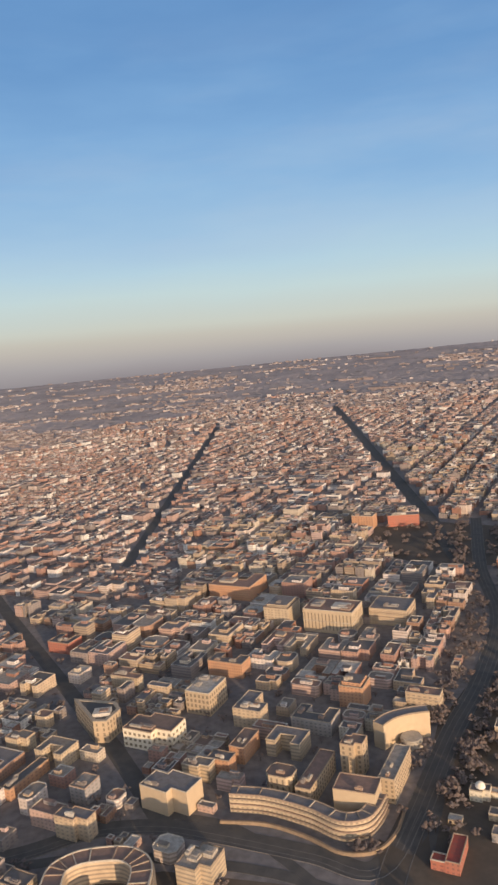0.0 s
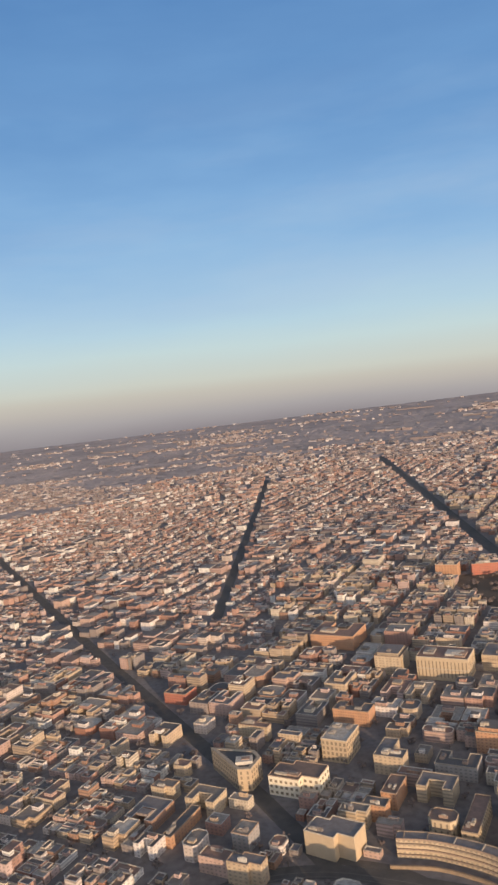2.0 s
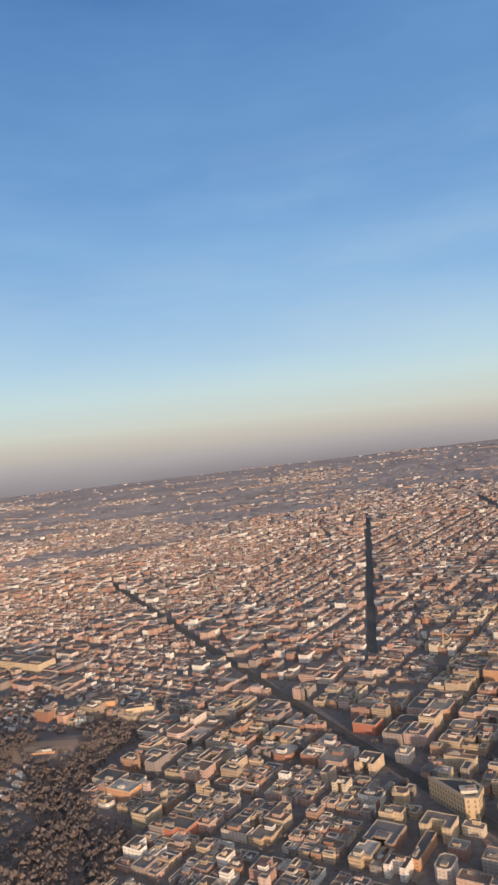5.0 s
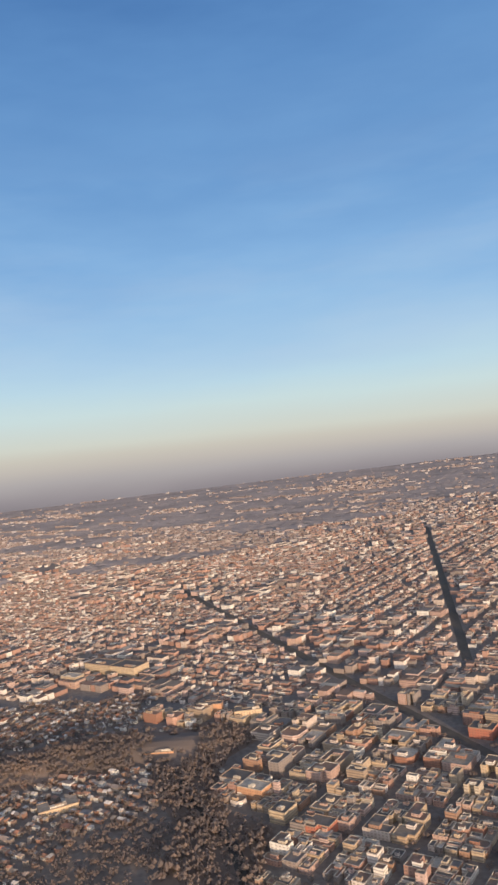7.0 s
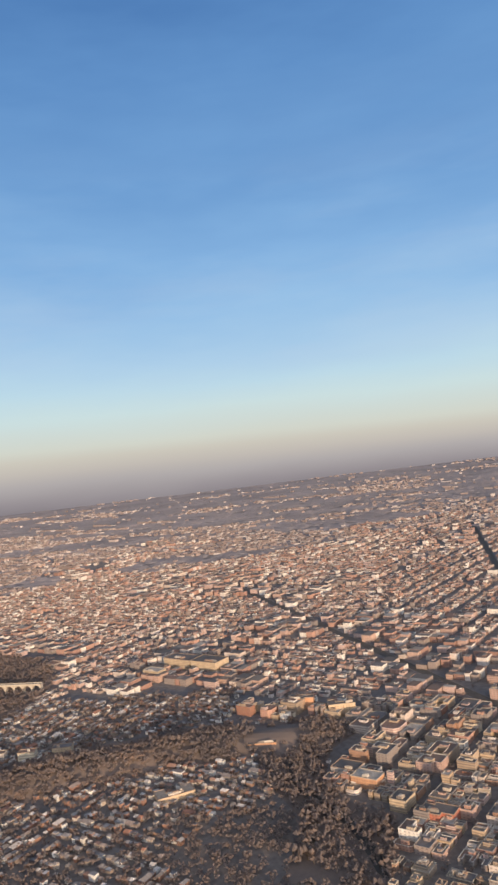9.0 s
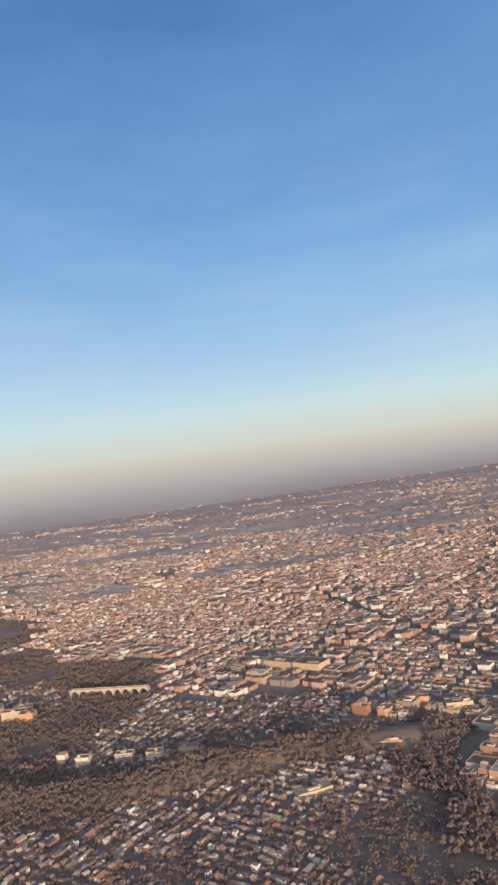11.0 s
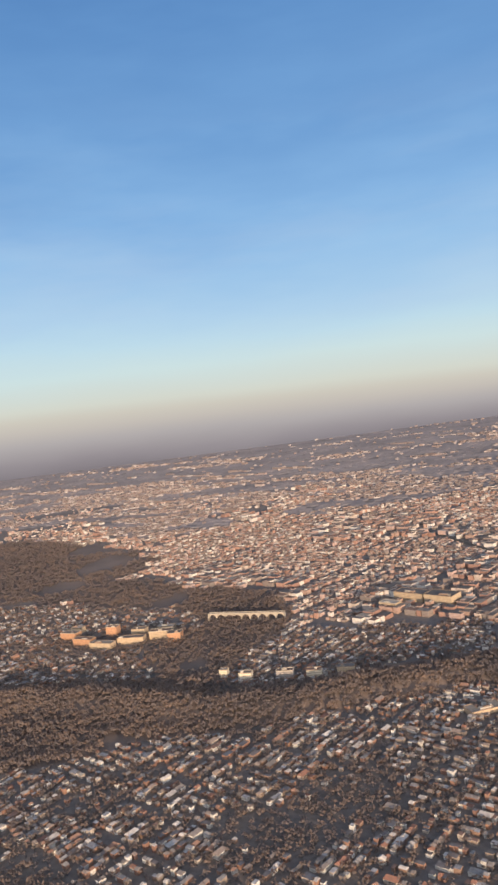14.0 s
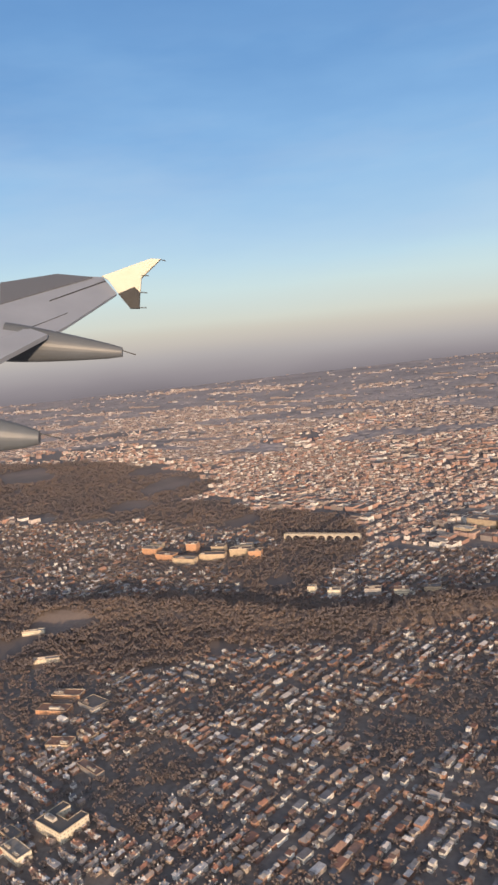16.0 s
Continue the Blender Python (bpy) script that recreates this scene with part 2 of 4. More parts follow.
def ground_material():
    m, n, l, b = material("winter_ground", 0.95)
    big = spots(n, l, 0.0022, 0.40, 0.60, 5)
    mid = spots(n, l, 0.018, 0.38, 0.62, 4)
    small = spots(n, l, 0.22, 0.35, 0.65, 4)
    a = mix(n, l, mid, (0.15, 0.143, 0.148), (0.215, 0.187, 0.172))
    c = mix(n, l, mth(n, l, "MULTIPLY", big, 0.6), a, (0.22, 0.185, 0.16))
    l.new(mix(n, l, mth(n, l, "MULTIPLY", small, 0.45), c, (0.075, 0.068, 0.066)), b.inputs["Base Color"])
    return m


GROUND = ground_material()
PARK = plain("winter_grass_and_leaf_litter", [(0.235, 0.180, 0.150)], False, 0.012, (0.145, 0.118, 0.106), 0.9, 0.95, 0.3)
LAWN = plain("dull_winter_lawn", [(0.125, 0.098, 0.074)], False, 0.03, (0.07, 0.06, 0.05), 0.9, 0.95, 0.4)


# ---- building tools ----
class Soup:
    """Collects faces with wall coordinates in metres, and turns them into one mesh."""

    def __init__(self):
        self.v, self.f, self.uv, self.m = [], [], [], []

    def face(self, idx, uvs=None, m=0):
        self.f.append(idx)
        self.uv.extend(uvs or [(self.v[i][0], self.v[i][1]) for i in idx])
        self.m.append(m)

    def walls(self, poly, z0, z1, m=0, flip=False):
        """Upright walls round a counter-clockwise outline."""
        k, s, c = len(self.v), 0.0, len(poly)
        self.v += [(x, y, z0) for x, y in poly] + [(x, y, z1) for x, y in poly]
        for i in range(c):
            j = (i + 1) % c
            e = s + math.dist(poly[i], poly[j])
            q, u = (k + i, k + j, k + c + j, k + c + i), [(s, 0), (e, 0), (e, z1 - z0), (s, z1 - z0)]
            self.face(q[::-1] if flip else q, u[::-1] if flip else u, m)
            s = e

    def top(self, poly, z, m=0):
        k = len(self.v)
        self.v += [(x, y, z) for x, y in poly]
        self.face(tuple(range(k, k + len(poly))), None, m)

    def ring(self, outer, inner, z, m=0):
        k, c = len(self.v), len(outer)
        self.v += [(x, y, z) for x, y in outer] + [(x, y, z) for x, y in inner]
        for i in range(c):
            j = (i + 1) % c
            self.face((k + i, k + j, k + c + j, k + c + i), None, m)

    def prism(self, poly, z0, z1, m=0, mt=None):
        """Closed block; walls and top share their corners, so that both count as one piece."""
        k, c = len(self.v), len(poly)
        self.walls(poly, z0, z1, m)
        self.face(tuple(range(k + c, k + 2 * c)), None, m if mt is None else mt)

    def tri(self, a, b, c, m=0):
        k = len(self.v)
        self.v += [a, b, c]
        self.face((k, k + 1, k + 2), [(0, 0), (1, 0), (0, 1)], m)

    def mesh(self, name, mats):
        d = bpy.data.meshes.new(name)
        d.from_pydata(self.v, [], self.f)
        for m in mats:
            d.materials.append(m)
        d.polygons.foreach_set("material_index", self.m)
        d.uv_layers.new(name="UVMap").data.foreach_set("uv", [c for p in self.uv for c in p])
        d.update()
        return d


def part(name, soup, mats, parent, label=""):
    ob = new(name, soup.mesh(name, mats if isinstance(mats, list) else [mats]))
    ob.parent = parent
    return tagged(ob, label)


def turn(poly, x, y, a):
    c, s = math.cos(a), math.sin(a)
    return [(x + c * u - s * v, y + s * u + c * v) for u, v in poly]


def rect(w, d, x=0.0, y=0.0):
    return [(x - w / 2, y - d / 2), (x + w / 2, y - d / 2), (x + w / 2, y + d / 2), (x - w / 2, y + d / 2)]


def inset(poly, d):
    """The outline moved inwards by d (counter-clockwise outlines)."""
    out, c = [], len(poly)
    for i in range(c):
        (ax, ay), (bx, by), (cx, cy) = poly[i - 1], poly[i], poly[(i + 1) % c]
        e1, e2 = Vector((bx - ax, by - ay)).normalized(), Vector((cx - bx, cy - by)).normalized()
        n1, n2 = Vector((-e1.y, e1.x)), Vector((-e2.y, e2.x))
        k = n1 + n2
        k = k * (d / max(0.3, k.dot(n1)))
        out.append((bx + k.x, by + k.y))
    return out


def inside(poly, x, y):
    hit = False
    for (ax, ay), (bx, by) in zip(poly, poly[1:] + poly[:1]):
        if (ay > y) != (by > y) and x < (bx - ax) * (y - ay) / (by - ay) + ax:
            hit = not hit
    return hit


def off_line(x, y, a, b):
    """Distance of a place from the stretch a-b."""
    dx, dy = b[0] - a[0], b[1] - a[1]
    t = max(0, min(1, ((x - a[0]) * dx + (y - a[1]) * dy) / (dx * dx + dy * dy)))
    return math.hypot(x - a[0] - t * dx, y - a[1] - t * dy)


def off_way(x, y, way):
    return min(off_line(x, y, a, b) for a, b in zip(way, way[1:]))


rnd = random.Random(7)
GRID = radians(63.5)                     # the long streets of the town
GU, GV = Vector((math.cos(GRID), math.sin(GRID))), Vector((math.sin(GRID), -math.cos(GRID)))


# ---- plan of the town ----
AVENUE_A = [(-150, 740), (-100, 1850), (-92, 2010)]
AVENUE_B = [(172, 640), (183, 812), (205, 1600), (216, 2120)]
AVENUE_C = [(-613, 1303), (-503, 1104), (-248, 649), (-100, 395), (-60, 318)]
PARKWAY = [(230, 800), (186, 640), (165, 530), (125, 440), (90, 380), (60, 322), (38, 278), (20, 230)]
SOUTH_ROAD = [(-260, 285), (-140, 308), (-100, 322), (-66, 322), (-36, 312), (6, 294), (32, 282), (56, 318)]
# creek road; along the long wood only a dark strip for the valley's shade
CREEK_DRIVE_AND_SHADE = [(-326, 331), (-352, 401), (-397, 464), (-409, 522), (-435, 554), (-501, 562), (-603, 527), (-682, 484), (-762, 474), (-842, 490), (-922, 500), (-1072, 474)]
WAYS = [(CREEK_DRIVE_AND_SHADE, 6), (AVENUE_A, 6.5), (AVENUE_B, 10), (AVENUE_C, 6.2), (PARKWAY, 13), (SOUTH_ROAD, 6)]
SQUARE = [(102, 800), (175, 808), (245, 760), (215, 640), (150, 650), (118, 690)]
CREEK_PARK = [(-440, 592), (-346, 573), (-376, 527), (-376, 472), (-360, 436), (-325, 415), (-318, 390), (-327, 331), (-336, 291), (-395, 292), (-387, 409), (-427, 477), (-441, 529)]
WOOD_BAND = [(-425, 594), (-501, 588), (-603, 551), (-676, 510), (-758, 499), (-920, 528), (-1050, 504), (-1192, 474), (-1192, 334), (-992, 322), (-896, 330), (-792, 380), (-682, 428),
             (-596, 492), (-502, 528), (-420, 520)]
VALLEY = [(-942, 919), (-789, 870), (-728, 742), (-756, 604), (-764, 496), (-832, 496), (-886, 644), (-856, 724), (-932, 804)]
FIELD = [(-2142, 1564), (-1592, 1484), (-1419, 1405), (-1127, 1158), (-1124, 1022), (-896, 914), (-897, 819), (-1350, 884), (-1792, 904)]
HOSPITAL = [(-1067, 704), (-872, 716), (-847, 634), (-997, 619)]
CAMPUS = [(62, 330), (84, 388), (128, 452), (230, 500), (230, 230), (30, 230)]
APARTMENTS = [(-720, 760), (-640, 1000), (-430, 1050), (-380, 820), (-480, 720), (-640, 715)]
PARKSIDE = [(84, 372), (128, 440), (150, 430), (112, 345), (84, 330), (75, 318), (66, 330)]


def ragged(poly, far):
    """The same outline with an uneven natural edge."""
    out = []
    for (ax, ay), (bx, by) in zip(poly, poly[1:] + poly[:1]):
        n = max(1, int(math.hypot(bx - ax, by - ay) / 14))
        for k in range(n):
            x, y = ax + (bx - ax) * k / n, ay + (by - ay) * k / n
            out.append((x + far * noise.noise((x * 0.02, y * 0.02, 1.5)), y + far * noise.noise((x * 0.02, y * 0.02, 8.5))))
    return out


WOOD_BAND, VALLEY, FIELD = ragged(WOOD_BAND, 16), ragged(VALLEY, 14), ragged(FIELD, 45)
RIDGE = [(-400, 560), (-440, 553), (-500, 546), (-590, 508), (-680, 466), (-760, 454), (-915, 476), (-1070, 455)]


def hill(x, y):
    """Height of the wooded ridge over the town's level."""
    d = off_way(x, y, RIDGE)
    return 0.0 if d > 42 else 9.5 * (0.5 + 0.5 * math.cos(math.pi * d / 42)) * (0.8 + 0.3 * noise.noise((x * 0.012, y * 0.012, 2.2)))


WOODS = [SQUARE, CREEK_PARK, WOOD_BAND, VALLEY, FIELD, CAMPUS]


FAR_WOODS = [(-770, 1770, 165, 120), (-250, 1990, 110, 55), (-1250, 1560, 190, 110), (330, 2150, 90, 60), (-520, 2290, 240, 60)]


def seen(x, y, more=0):
    return -960 - 0.80 * (y - 100) - more < x < 175 + 0.37 * (y - 267) + more and y > 60


def zone(x, y):
    for p in WOODS:
        if inside(p, x, y):
            return "wood"
    if -1130 < x < -350 and 395 < y < 620 and hill(x, y) > 0.5:
        return "wood"
    if -35 < x < 60 and y < 300:
        return "shore"
    if x < -375 and y < 600 or x < -330 and y < 405:
        return "houses"
    if -800 < x < -480 and y < 700 or x < -800 and y < 860:
        return "houses"
    if y > 1380:
        # the town frays out into woods and suburbs
        if any(((x - cx) / rx) ** 2 + ((y - cy) / ry) ** 2 < 1 + 0.5 * noise.noise((x * 0.012, y * 0.012, 6.6)) for cx, cy, rx, ry in FAR_WOODS):
            return "far"
        if 1.0 * noise.noise((x * 0.0026, y * 0.0042, 3.0)) + 0.45 * noise.noise((x * 0.009, y * 0.014, 1.0)) < (y - (2080 if x > -430 else 1820)) / 900:
            return "far"
    if y < 640 or (x > -90 and y < 900) or (x > 190 and y < 1350):
        return "town"
    return "rows"


# ---- ground, parks and roads ----
soup = Soup()
R0, CX, CY = 5600.0, -300.0, -100.0
rings = [0, 150, 300, 500, 800, 1200, 1800, 2600, 3600, 4600, R0]
seg = 72
soup.v.append((CX, CY, 0))
for r in rings[1:]:
    soup.v += [(CX + r * math.cos(2 * math.pi * i / seg), CY + r * math.sin(2 * math.pi * i / seg), 0) for i in range(seg)]
for i in range(seg):
    soup.face((0, 1 + i, 1 + (i + 1) % seg))
for k in range(len(rings) - 2):
    for i in range(seg):
        a, b = 1 + k * seg + i, 1 + k * seg + (i + 1) % seg
        soup.face((a, a + seg, b + seg, b))
tagged(new("ground", soup.mesh("ground", [GROUND])), "winter town ground of dark asphalt and brown earth", "ground", kind="structure")


def sheet(name, poly, z, mat, label, category):
    s = Soup()
    if sum(ax * by - bx * ay for (ax, ay), (bx, by) in zip(poly, poly[1:] + poly[:1])) < 0:
        poly = poly[::-1]
    s.prism(poly, -0.2, z, 0)
    return tagged(new(name, s.mesh(name, [mat])), label, category, kind="structure")


for level, (p, label) in enumerate(((SQUARE, "tree-lined town square with brown winter lawn"), (CREEK_PARK, "wooded creek valley floor with leaf litter"), (WOOD_BAND, "long wooded park floor of brown leaf litter"),
                 (VALLEY, "deep wooded valley floor below the arched bridge"), (FIELD, "wide brown winter parkland"), (CAMPUS, "brown winter lawns of a riverside campus"))):
    sheet("park_ground", p, 0.05 + 0.012 * level, LAWN if p in (SQUARE, CAMPUS) else PARK, label, "park")


s = Soup()
nx, ny = 96, 26
for i in range(nx + 1):
    for j in range(ny + 1):
        x, y = -1130 + 780 * i / nx, 395 + 225 * j / ny
        s.v.append((x, y, hill(x, y) - 0.15))
for i in range(nx):
    for j in range(ny):
        a = i * (ny + 1) + j
        s.face((a, a + ny + 1, a + ny + 2, a + 1))
tagged(new("ground_ridge", s.mesh("ground_ridge", [PARK])), "low wooded ridge with brown leaf litter", "ridge", kind="structure")


def smooth(way, n=6):
    """A rounded line through the given places."""
    pts = [Vector(p) for p in way]
    pts = [2 * pts[0] - pts[1]] + pts + [2 * pts[-1] - pts[-2]]
    out = []
    for i in range(1, len(pts) - 2):
        for k in range(n):
            t = k / n
            p0, p1, p2, p3 = pts[i - 1:i + 3]
            q = 0.5 * ((2 * p1) + (p2 - p0) * t + (2 * p0 - 5 * p1 + 4 * p2 - p3) * t * t + (3 * p1 - p0 - 3 * p2 + p3) * t ** 3)
            out.append((q.x, q.y))
    return out + [way[-1]]


def beside(way, d):
    """The line at d metres to the left of a way."""
    out = []
    for i, p in enumerate(way):
        a, b = Vector(way[max(0, i - 1)]), Vector(way[min(len(way) - 1, i + 1)])
        e = (b - a).normalized()
        out.append((p[0] - e.y * d, p[1] + e.x * d))
    return out


def band(way, w):
    return beside(way, -w / 2) + beside(way, w / 2)[::-1]


def ribbon(way, d0, d1, z0, z1):
    """A continuous bar along a way, between two offsets and two heights."""
    s, n = Soup(), len(way)
    for line, z in ((beside(way, d0), z0), (beside(way, d1), z0), (beside(way, d1), z1), (beside(way, d0), z1)):
        s.v += [(x, y, z) for x, y in line]
    for i in range(n - 1):
        for k in range(4):
            j = (k + 1) % 4
            s.face((k * n + i, k * n + i + 1, j * n + i + 1, j * n + i)[::-1])
    for i in (0, n - 1):
        s.face((i, n + i, 2 * n + i, 3 * n + i))
    return s


def road(name, way, width, label, z=0.09):
    s = ribbon(way, -width / 2, width / 2, -0.2, z)
    return tagged(new(name, s.mesh(name, [ASPHALT])), label, "road", kind="structure")


road("road_avenue", AVENUE_A, 11, "straight dark asphalt avenue through row houses")
road("road_avenue", AVENUE_B, 16, "wide dark asphalt avenue in building shade")
road("road_avenue", AVENUE_C, 10.5, "diagonal dark asphalt avenue through the town", 0.11)
road("road_parkway", smooth(PARKWAY), 11, "curving parkway of dark asphalt beside bare trees", 0.13)
road("road_parkway", smooth([(150, 470), (112, 410), (84, 360), (66, 318), (52, 280), (40, 230)]), 6, "narrow asphalt slip road beside bare trees", 0.15)
# dark asphalt also stands in for shade along the long wood's edge
road("road_creek_drive", smooth(CREEK_DRIVE_AND_SHADE), 8, "winding creek road, prolonged as a dark strip for valley shade", 0.14)
road("road_riverside", smooth(SOUTH_ROAD), 11, "riverside road curving round the long terrace", 0.17)
road("road_riverside", smooth([(-150, 300), (-95, 305), (-50, 297), (-10, 284), (20, 268)]), 6, "riverside road of dark asphalt", 0.15)
road("road_riverside", smooth([(-60, 330), (-30, 317), (-5, 290), (15, 262)]), 5, "pale ramp joining the riverside road", 0.19)
for way, lane in ((smooth(SOUTH_ROAD), 0.0), (smooth(SOUTH_ROAD), -3.4), (smooth(PARKWAY), 0.0), (smooth(PARKWAY), 3.0), (smooth(PARKWAY), -3.2)):
    tagged(new("lane_line", ribbon(way, lane, lane + 0.28, -0.2, 0.2).mesh("lane_line", [KERB])), "worn pale lane line on the asphalt", "road marking", kind="structure")
sheet("verge", [(36, 300), (48, 288), (58, 300), (52, 260), (44, 215), (22, 215), (30, 262)], 0.235, LAWN, "brown winter verge between the parkway lanes", "verge")
sheet("verge", [(-150, 285), (-60, 292), (0, 276), (16, 262), (8, 225), (-60, 225), (-150, 230)], 0.035, LAWN, "brown riverbank verge below the road", "verge")
for way, off, what in ((smooth(PARKWAY), 5.6, "pale kerb along the parkway"), (smooth(PARKWAY), -6.0, "pale kerb along the parkway"),
                       (smooth(SOUTH_ROAD), -5.6, "pale kerb along the riverside road")):
    tagged(new("kerb", ribbon(way, off, off + 0.4, -0.2, 0.3).mesh("kerb", [KERB])), what, "kerb", kind="structure")


# ---- single buildings ----
BUILT = []                               # centres and radii of what stands already


def outline(kind, w, d):
    """Outlines of the usual office blocks, counter-clockwise round the middle."""
    if kind == "court":
        a, b = w * 0.28, d * 0.5
        return [(-w / 2, -d / 2), (w / 2, -d / 2), (w / 2, d / 2), (w / 2 - a, d / 2), (w / 2 - a, d / 2 - b), (-w / 2 + a, d / 2 - b), (-w / 2 + a, d / 2), (-w / 2, d / 2)]
    if kind == "front_court":
        return [(-x, -y) for x, y in outline("court", w, d)]
    if kind == "ell":
        return [(-w / 2, -d / 2), (w / 2, -d / 2), (w / 2, -d * 0.02), (w * 0.02, -d * 0.02), (w * 0.02, d / 2), (-w / 2, d / 2)]
    if kind == "step":
        return [(-w / 2, -d / 2), (w * 0.15, -d / 2), (w * 0.15, -d * 0.25), (w / 2, -d * 0.25), (w / 2, d / 2), (-w * 0.2, d / 2), (-w * 0.2, d * 0.28), (-w / 2, d * 0.28)]
    if kind == "chamfer":
        c = min(w, d) * 0.22
        return [(-w / 2 + c, -d / 2), (w / 2 - c, -d / 2), (w / 2, -d / 2 + c), (w / 2, d / 2 - c), (w / 2 - c, d / 2), (-w / 2 + c, d / 2), (-w / 2, d / 2 - c), (-w / 2, -d / 2 + c)]
    return rect(w, d)


def building(x, y, poly, h, a, label, name="office_building", wall=None, roof=None, plants=2, group="", setback=0.0, bands=0, rim=0.3):
    """A block with walls, flat gravel roof, coping round it and roof plant; setback gives it a smaller top storey, bands string courses."""
    thing = tagged(new(name), label, "building", group)
    thing.location, thing.rotation_euler = (x, y, 0), (0, 0, a)
    xs, ys = [p[0] for p in poly], [p[1] for p in poly]
    BUILT.append((x, y, 0.5 * math.hypot(max(xs) - min(xs), max(ys) - min(ys))))
    wall, roof = wall or FACADE, roof or ROOF
    inner = inset(poly, rim)
    s = Soup()
    s.walls(poly, -0.3, h - 0.5)
    part("wall", s, wall, thing)
    s = Soup()
    lip = inset(poly, -0.1)
    s.walls(lip, h - 0.55, h)
    s.ring(poly, lip, h - 0.55)
    s.ring(lip, inner, h)
    s.walls(inner, h - 0.55, h, 0, True)
    part("coping", s, RIM, thing)
    s = Soup()
    s.top(inner, h - 0.5)
    part("roof", s, roof, thing)
    for k in range(bands):
        z = h * (k + 1) / (bands + 1)
        o = inset(poly, -0.3)
        s = Soup()
        s.walls(o, z - 0.18, z + 0.18)
        s.ring(o, poly, z + 0.18)
        s.ring(poly, o, z - 0.18)
        part("string_course", s, RIM, thing)
    base = h - 0.5
    core = rect(max(xs) - min(xs), (max(ys) - min(ys)) * (0.5 if plants < 3 else 0.95), 0, min(ys) + (max(ys) - min(ys)) * (0.25 if plants < 3 else 0.5))
    if setback:
        q = inset(poly, setback)
        s = Soup()
        s.prism(q, base, h + 1.7, 0, 1)
        part("penthouse", s, [wall, roof], thing)
        base = h + 1.7
    bx0, bx1, by0, by1 = min(p[0] for p in core), max(p[0] for p in core), min(p[1] for p in core), max(p[1] for p in core)
    for k in range(plants):
        w, d = rnd.uniform(0.10, 0.36) * (bx1 - bx0), rnd.uniform(0.16, 0.5) * (by1 - by0)
        for _ in range(6):
            px, py = rnd.uniform(bx0 + w * 0.6 + 1, bx1 - w * 0.6 - 1), rnd.uniform(by0 + d * 0.6 + 1, by1 - d * 0.6 - 0.5)
            if all(inside(inset(poly, 0.8 + setback), *c) for c in rect(w, d, px, py)):
                break
        else:
            continue
        z = base + rnd.uniform(1.0, 2.2)
        s = Soup()
        s.prism(rect(w, d, px, py), base, z)
        plant = part("roof_plant", s, PLANT, thing)
        s = Soup()
        s.prism(rect(w * 0.5, d * 0.45, px + w * 0.1, py), z, z + 0.5)
        part("vent", s, PLANT, plant)
    return thing


G = GRID - math.pi / 2                   # a front that looks down the long streets
def plain_wall(name, c):
    return facade(name, [c], False)


CREAM = plain_wall("cream_stone_with_windows", (0.47, 0.365, 0.245))
TAN = plain_wall("tan_stone_with_windows", (0.47, 0.355, 0.235))
RED = plain_wall("red_brick_with_windows", (0.36, 0.11, 0.07))
ORANGE = plain_wall("orange_brick_with_windows", (0.46, 0.24, 0.13))
GREY = plain_wall("grey_concrete_with_windows", (0.30, 0.28, 0.27))
WHITEW = facade("white_stone_with_windows", [(0.62, 0.55, 0.42)], False, 2.6, 2.4)
BLANK = plain("blank_cream_stone", [(0.47, 0.36, 0.24)], False, 0.3, (0.36, 0.27, 0.18), 0.3)

GLASS, _n, _l, _b = material("dark_window_glass", 0.12)
_b.inputs["Base Color"].default_value = (0.22, 0.175, 0.125, 1)
_b.inputs["Specular IOR Level"].default_value = 0.5
PANES = {}


def windows(thing, poly, h, storeys, pitch, w, tall, foot=1.0):
    """Single window panes in rows on the walls of a block, just proud of the masonry."""
    if (w, tall) not in PANES:
        s = Soup()
        s.v += [(-w / 2, 0, 0), (w / 2, 0, 0), (w / 2, 0, tall), (-w / 2, 0, tall), (-w / 2, -0.05, 0), (w / 2, -0.05, 0), (w / 2, -0.05, tall), (-w / 2, -0.05, tall)]
        for f in ((4, 5, 6, 7), (0, 4, 7, 3), (5, 1, 2, 6), (7, 6, 2, 3), (0, 1, 5, 4)):
            s.face(f)
        PANES[w, tall] = s.mesh("window", [GLASS])
    rise = (h - foot - 0.9) / storeys
    for (ax, ay), (bx, by) in zip(poly, poly[1:] + poly[:1]):
        length, turned = math.hypot(bx - ax, by - ay), math.atan2(by - ay, bx - ax)
        n = int((length - 0.8) / pitch)
        for i in range(n):
            t = (i + 0.5) / n
            for k in range(storeys):
                ob = new("window", PANES[w, tall])
                ob.parent = thing
                ob.location, ob.rotation_euler = (ax + (bx - ax) * t, ay + (by - ay) * t, foot + rise * k + 0.3), (0, 0, turned)
    return thing


STONE_CREAM = plain("smooth_cream_stone", [(0.47, 0.365, 0.245)], False, 0.4, (0.36, 0.27, 0.18), 0.35)
STONE_TAN = plain("smooth_tan_stone", [(0.43, 0.325, 0.215)], False, 0.4, (0.33, 0.25, 0.17), 0.35)
STONE_WHITE = plain("smooth_white_stone", [(0.66, 0.58, 0.44)], False, 0.4, (0.5, 0.42, 0.31), 0.3)

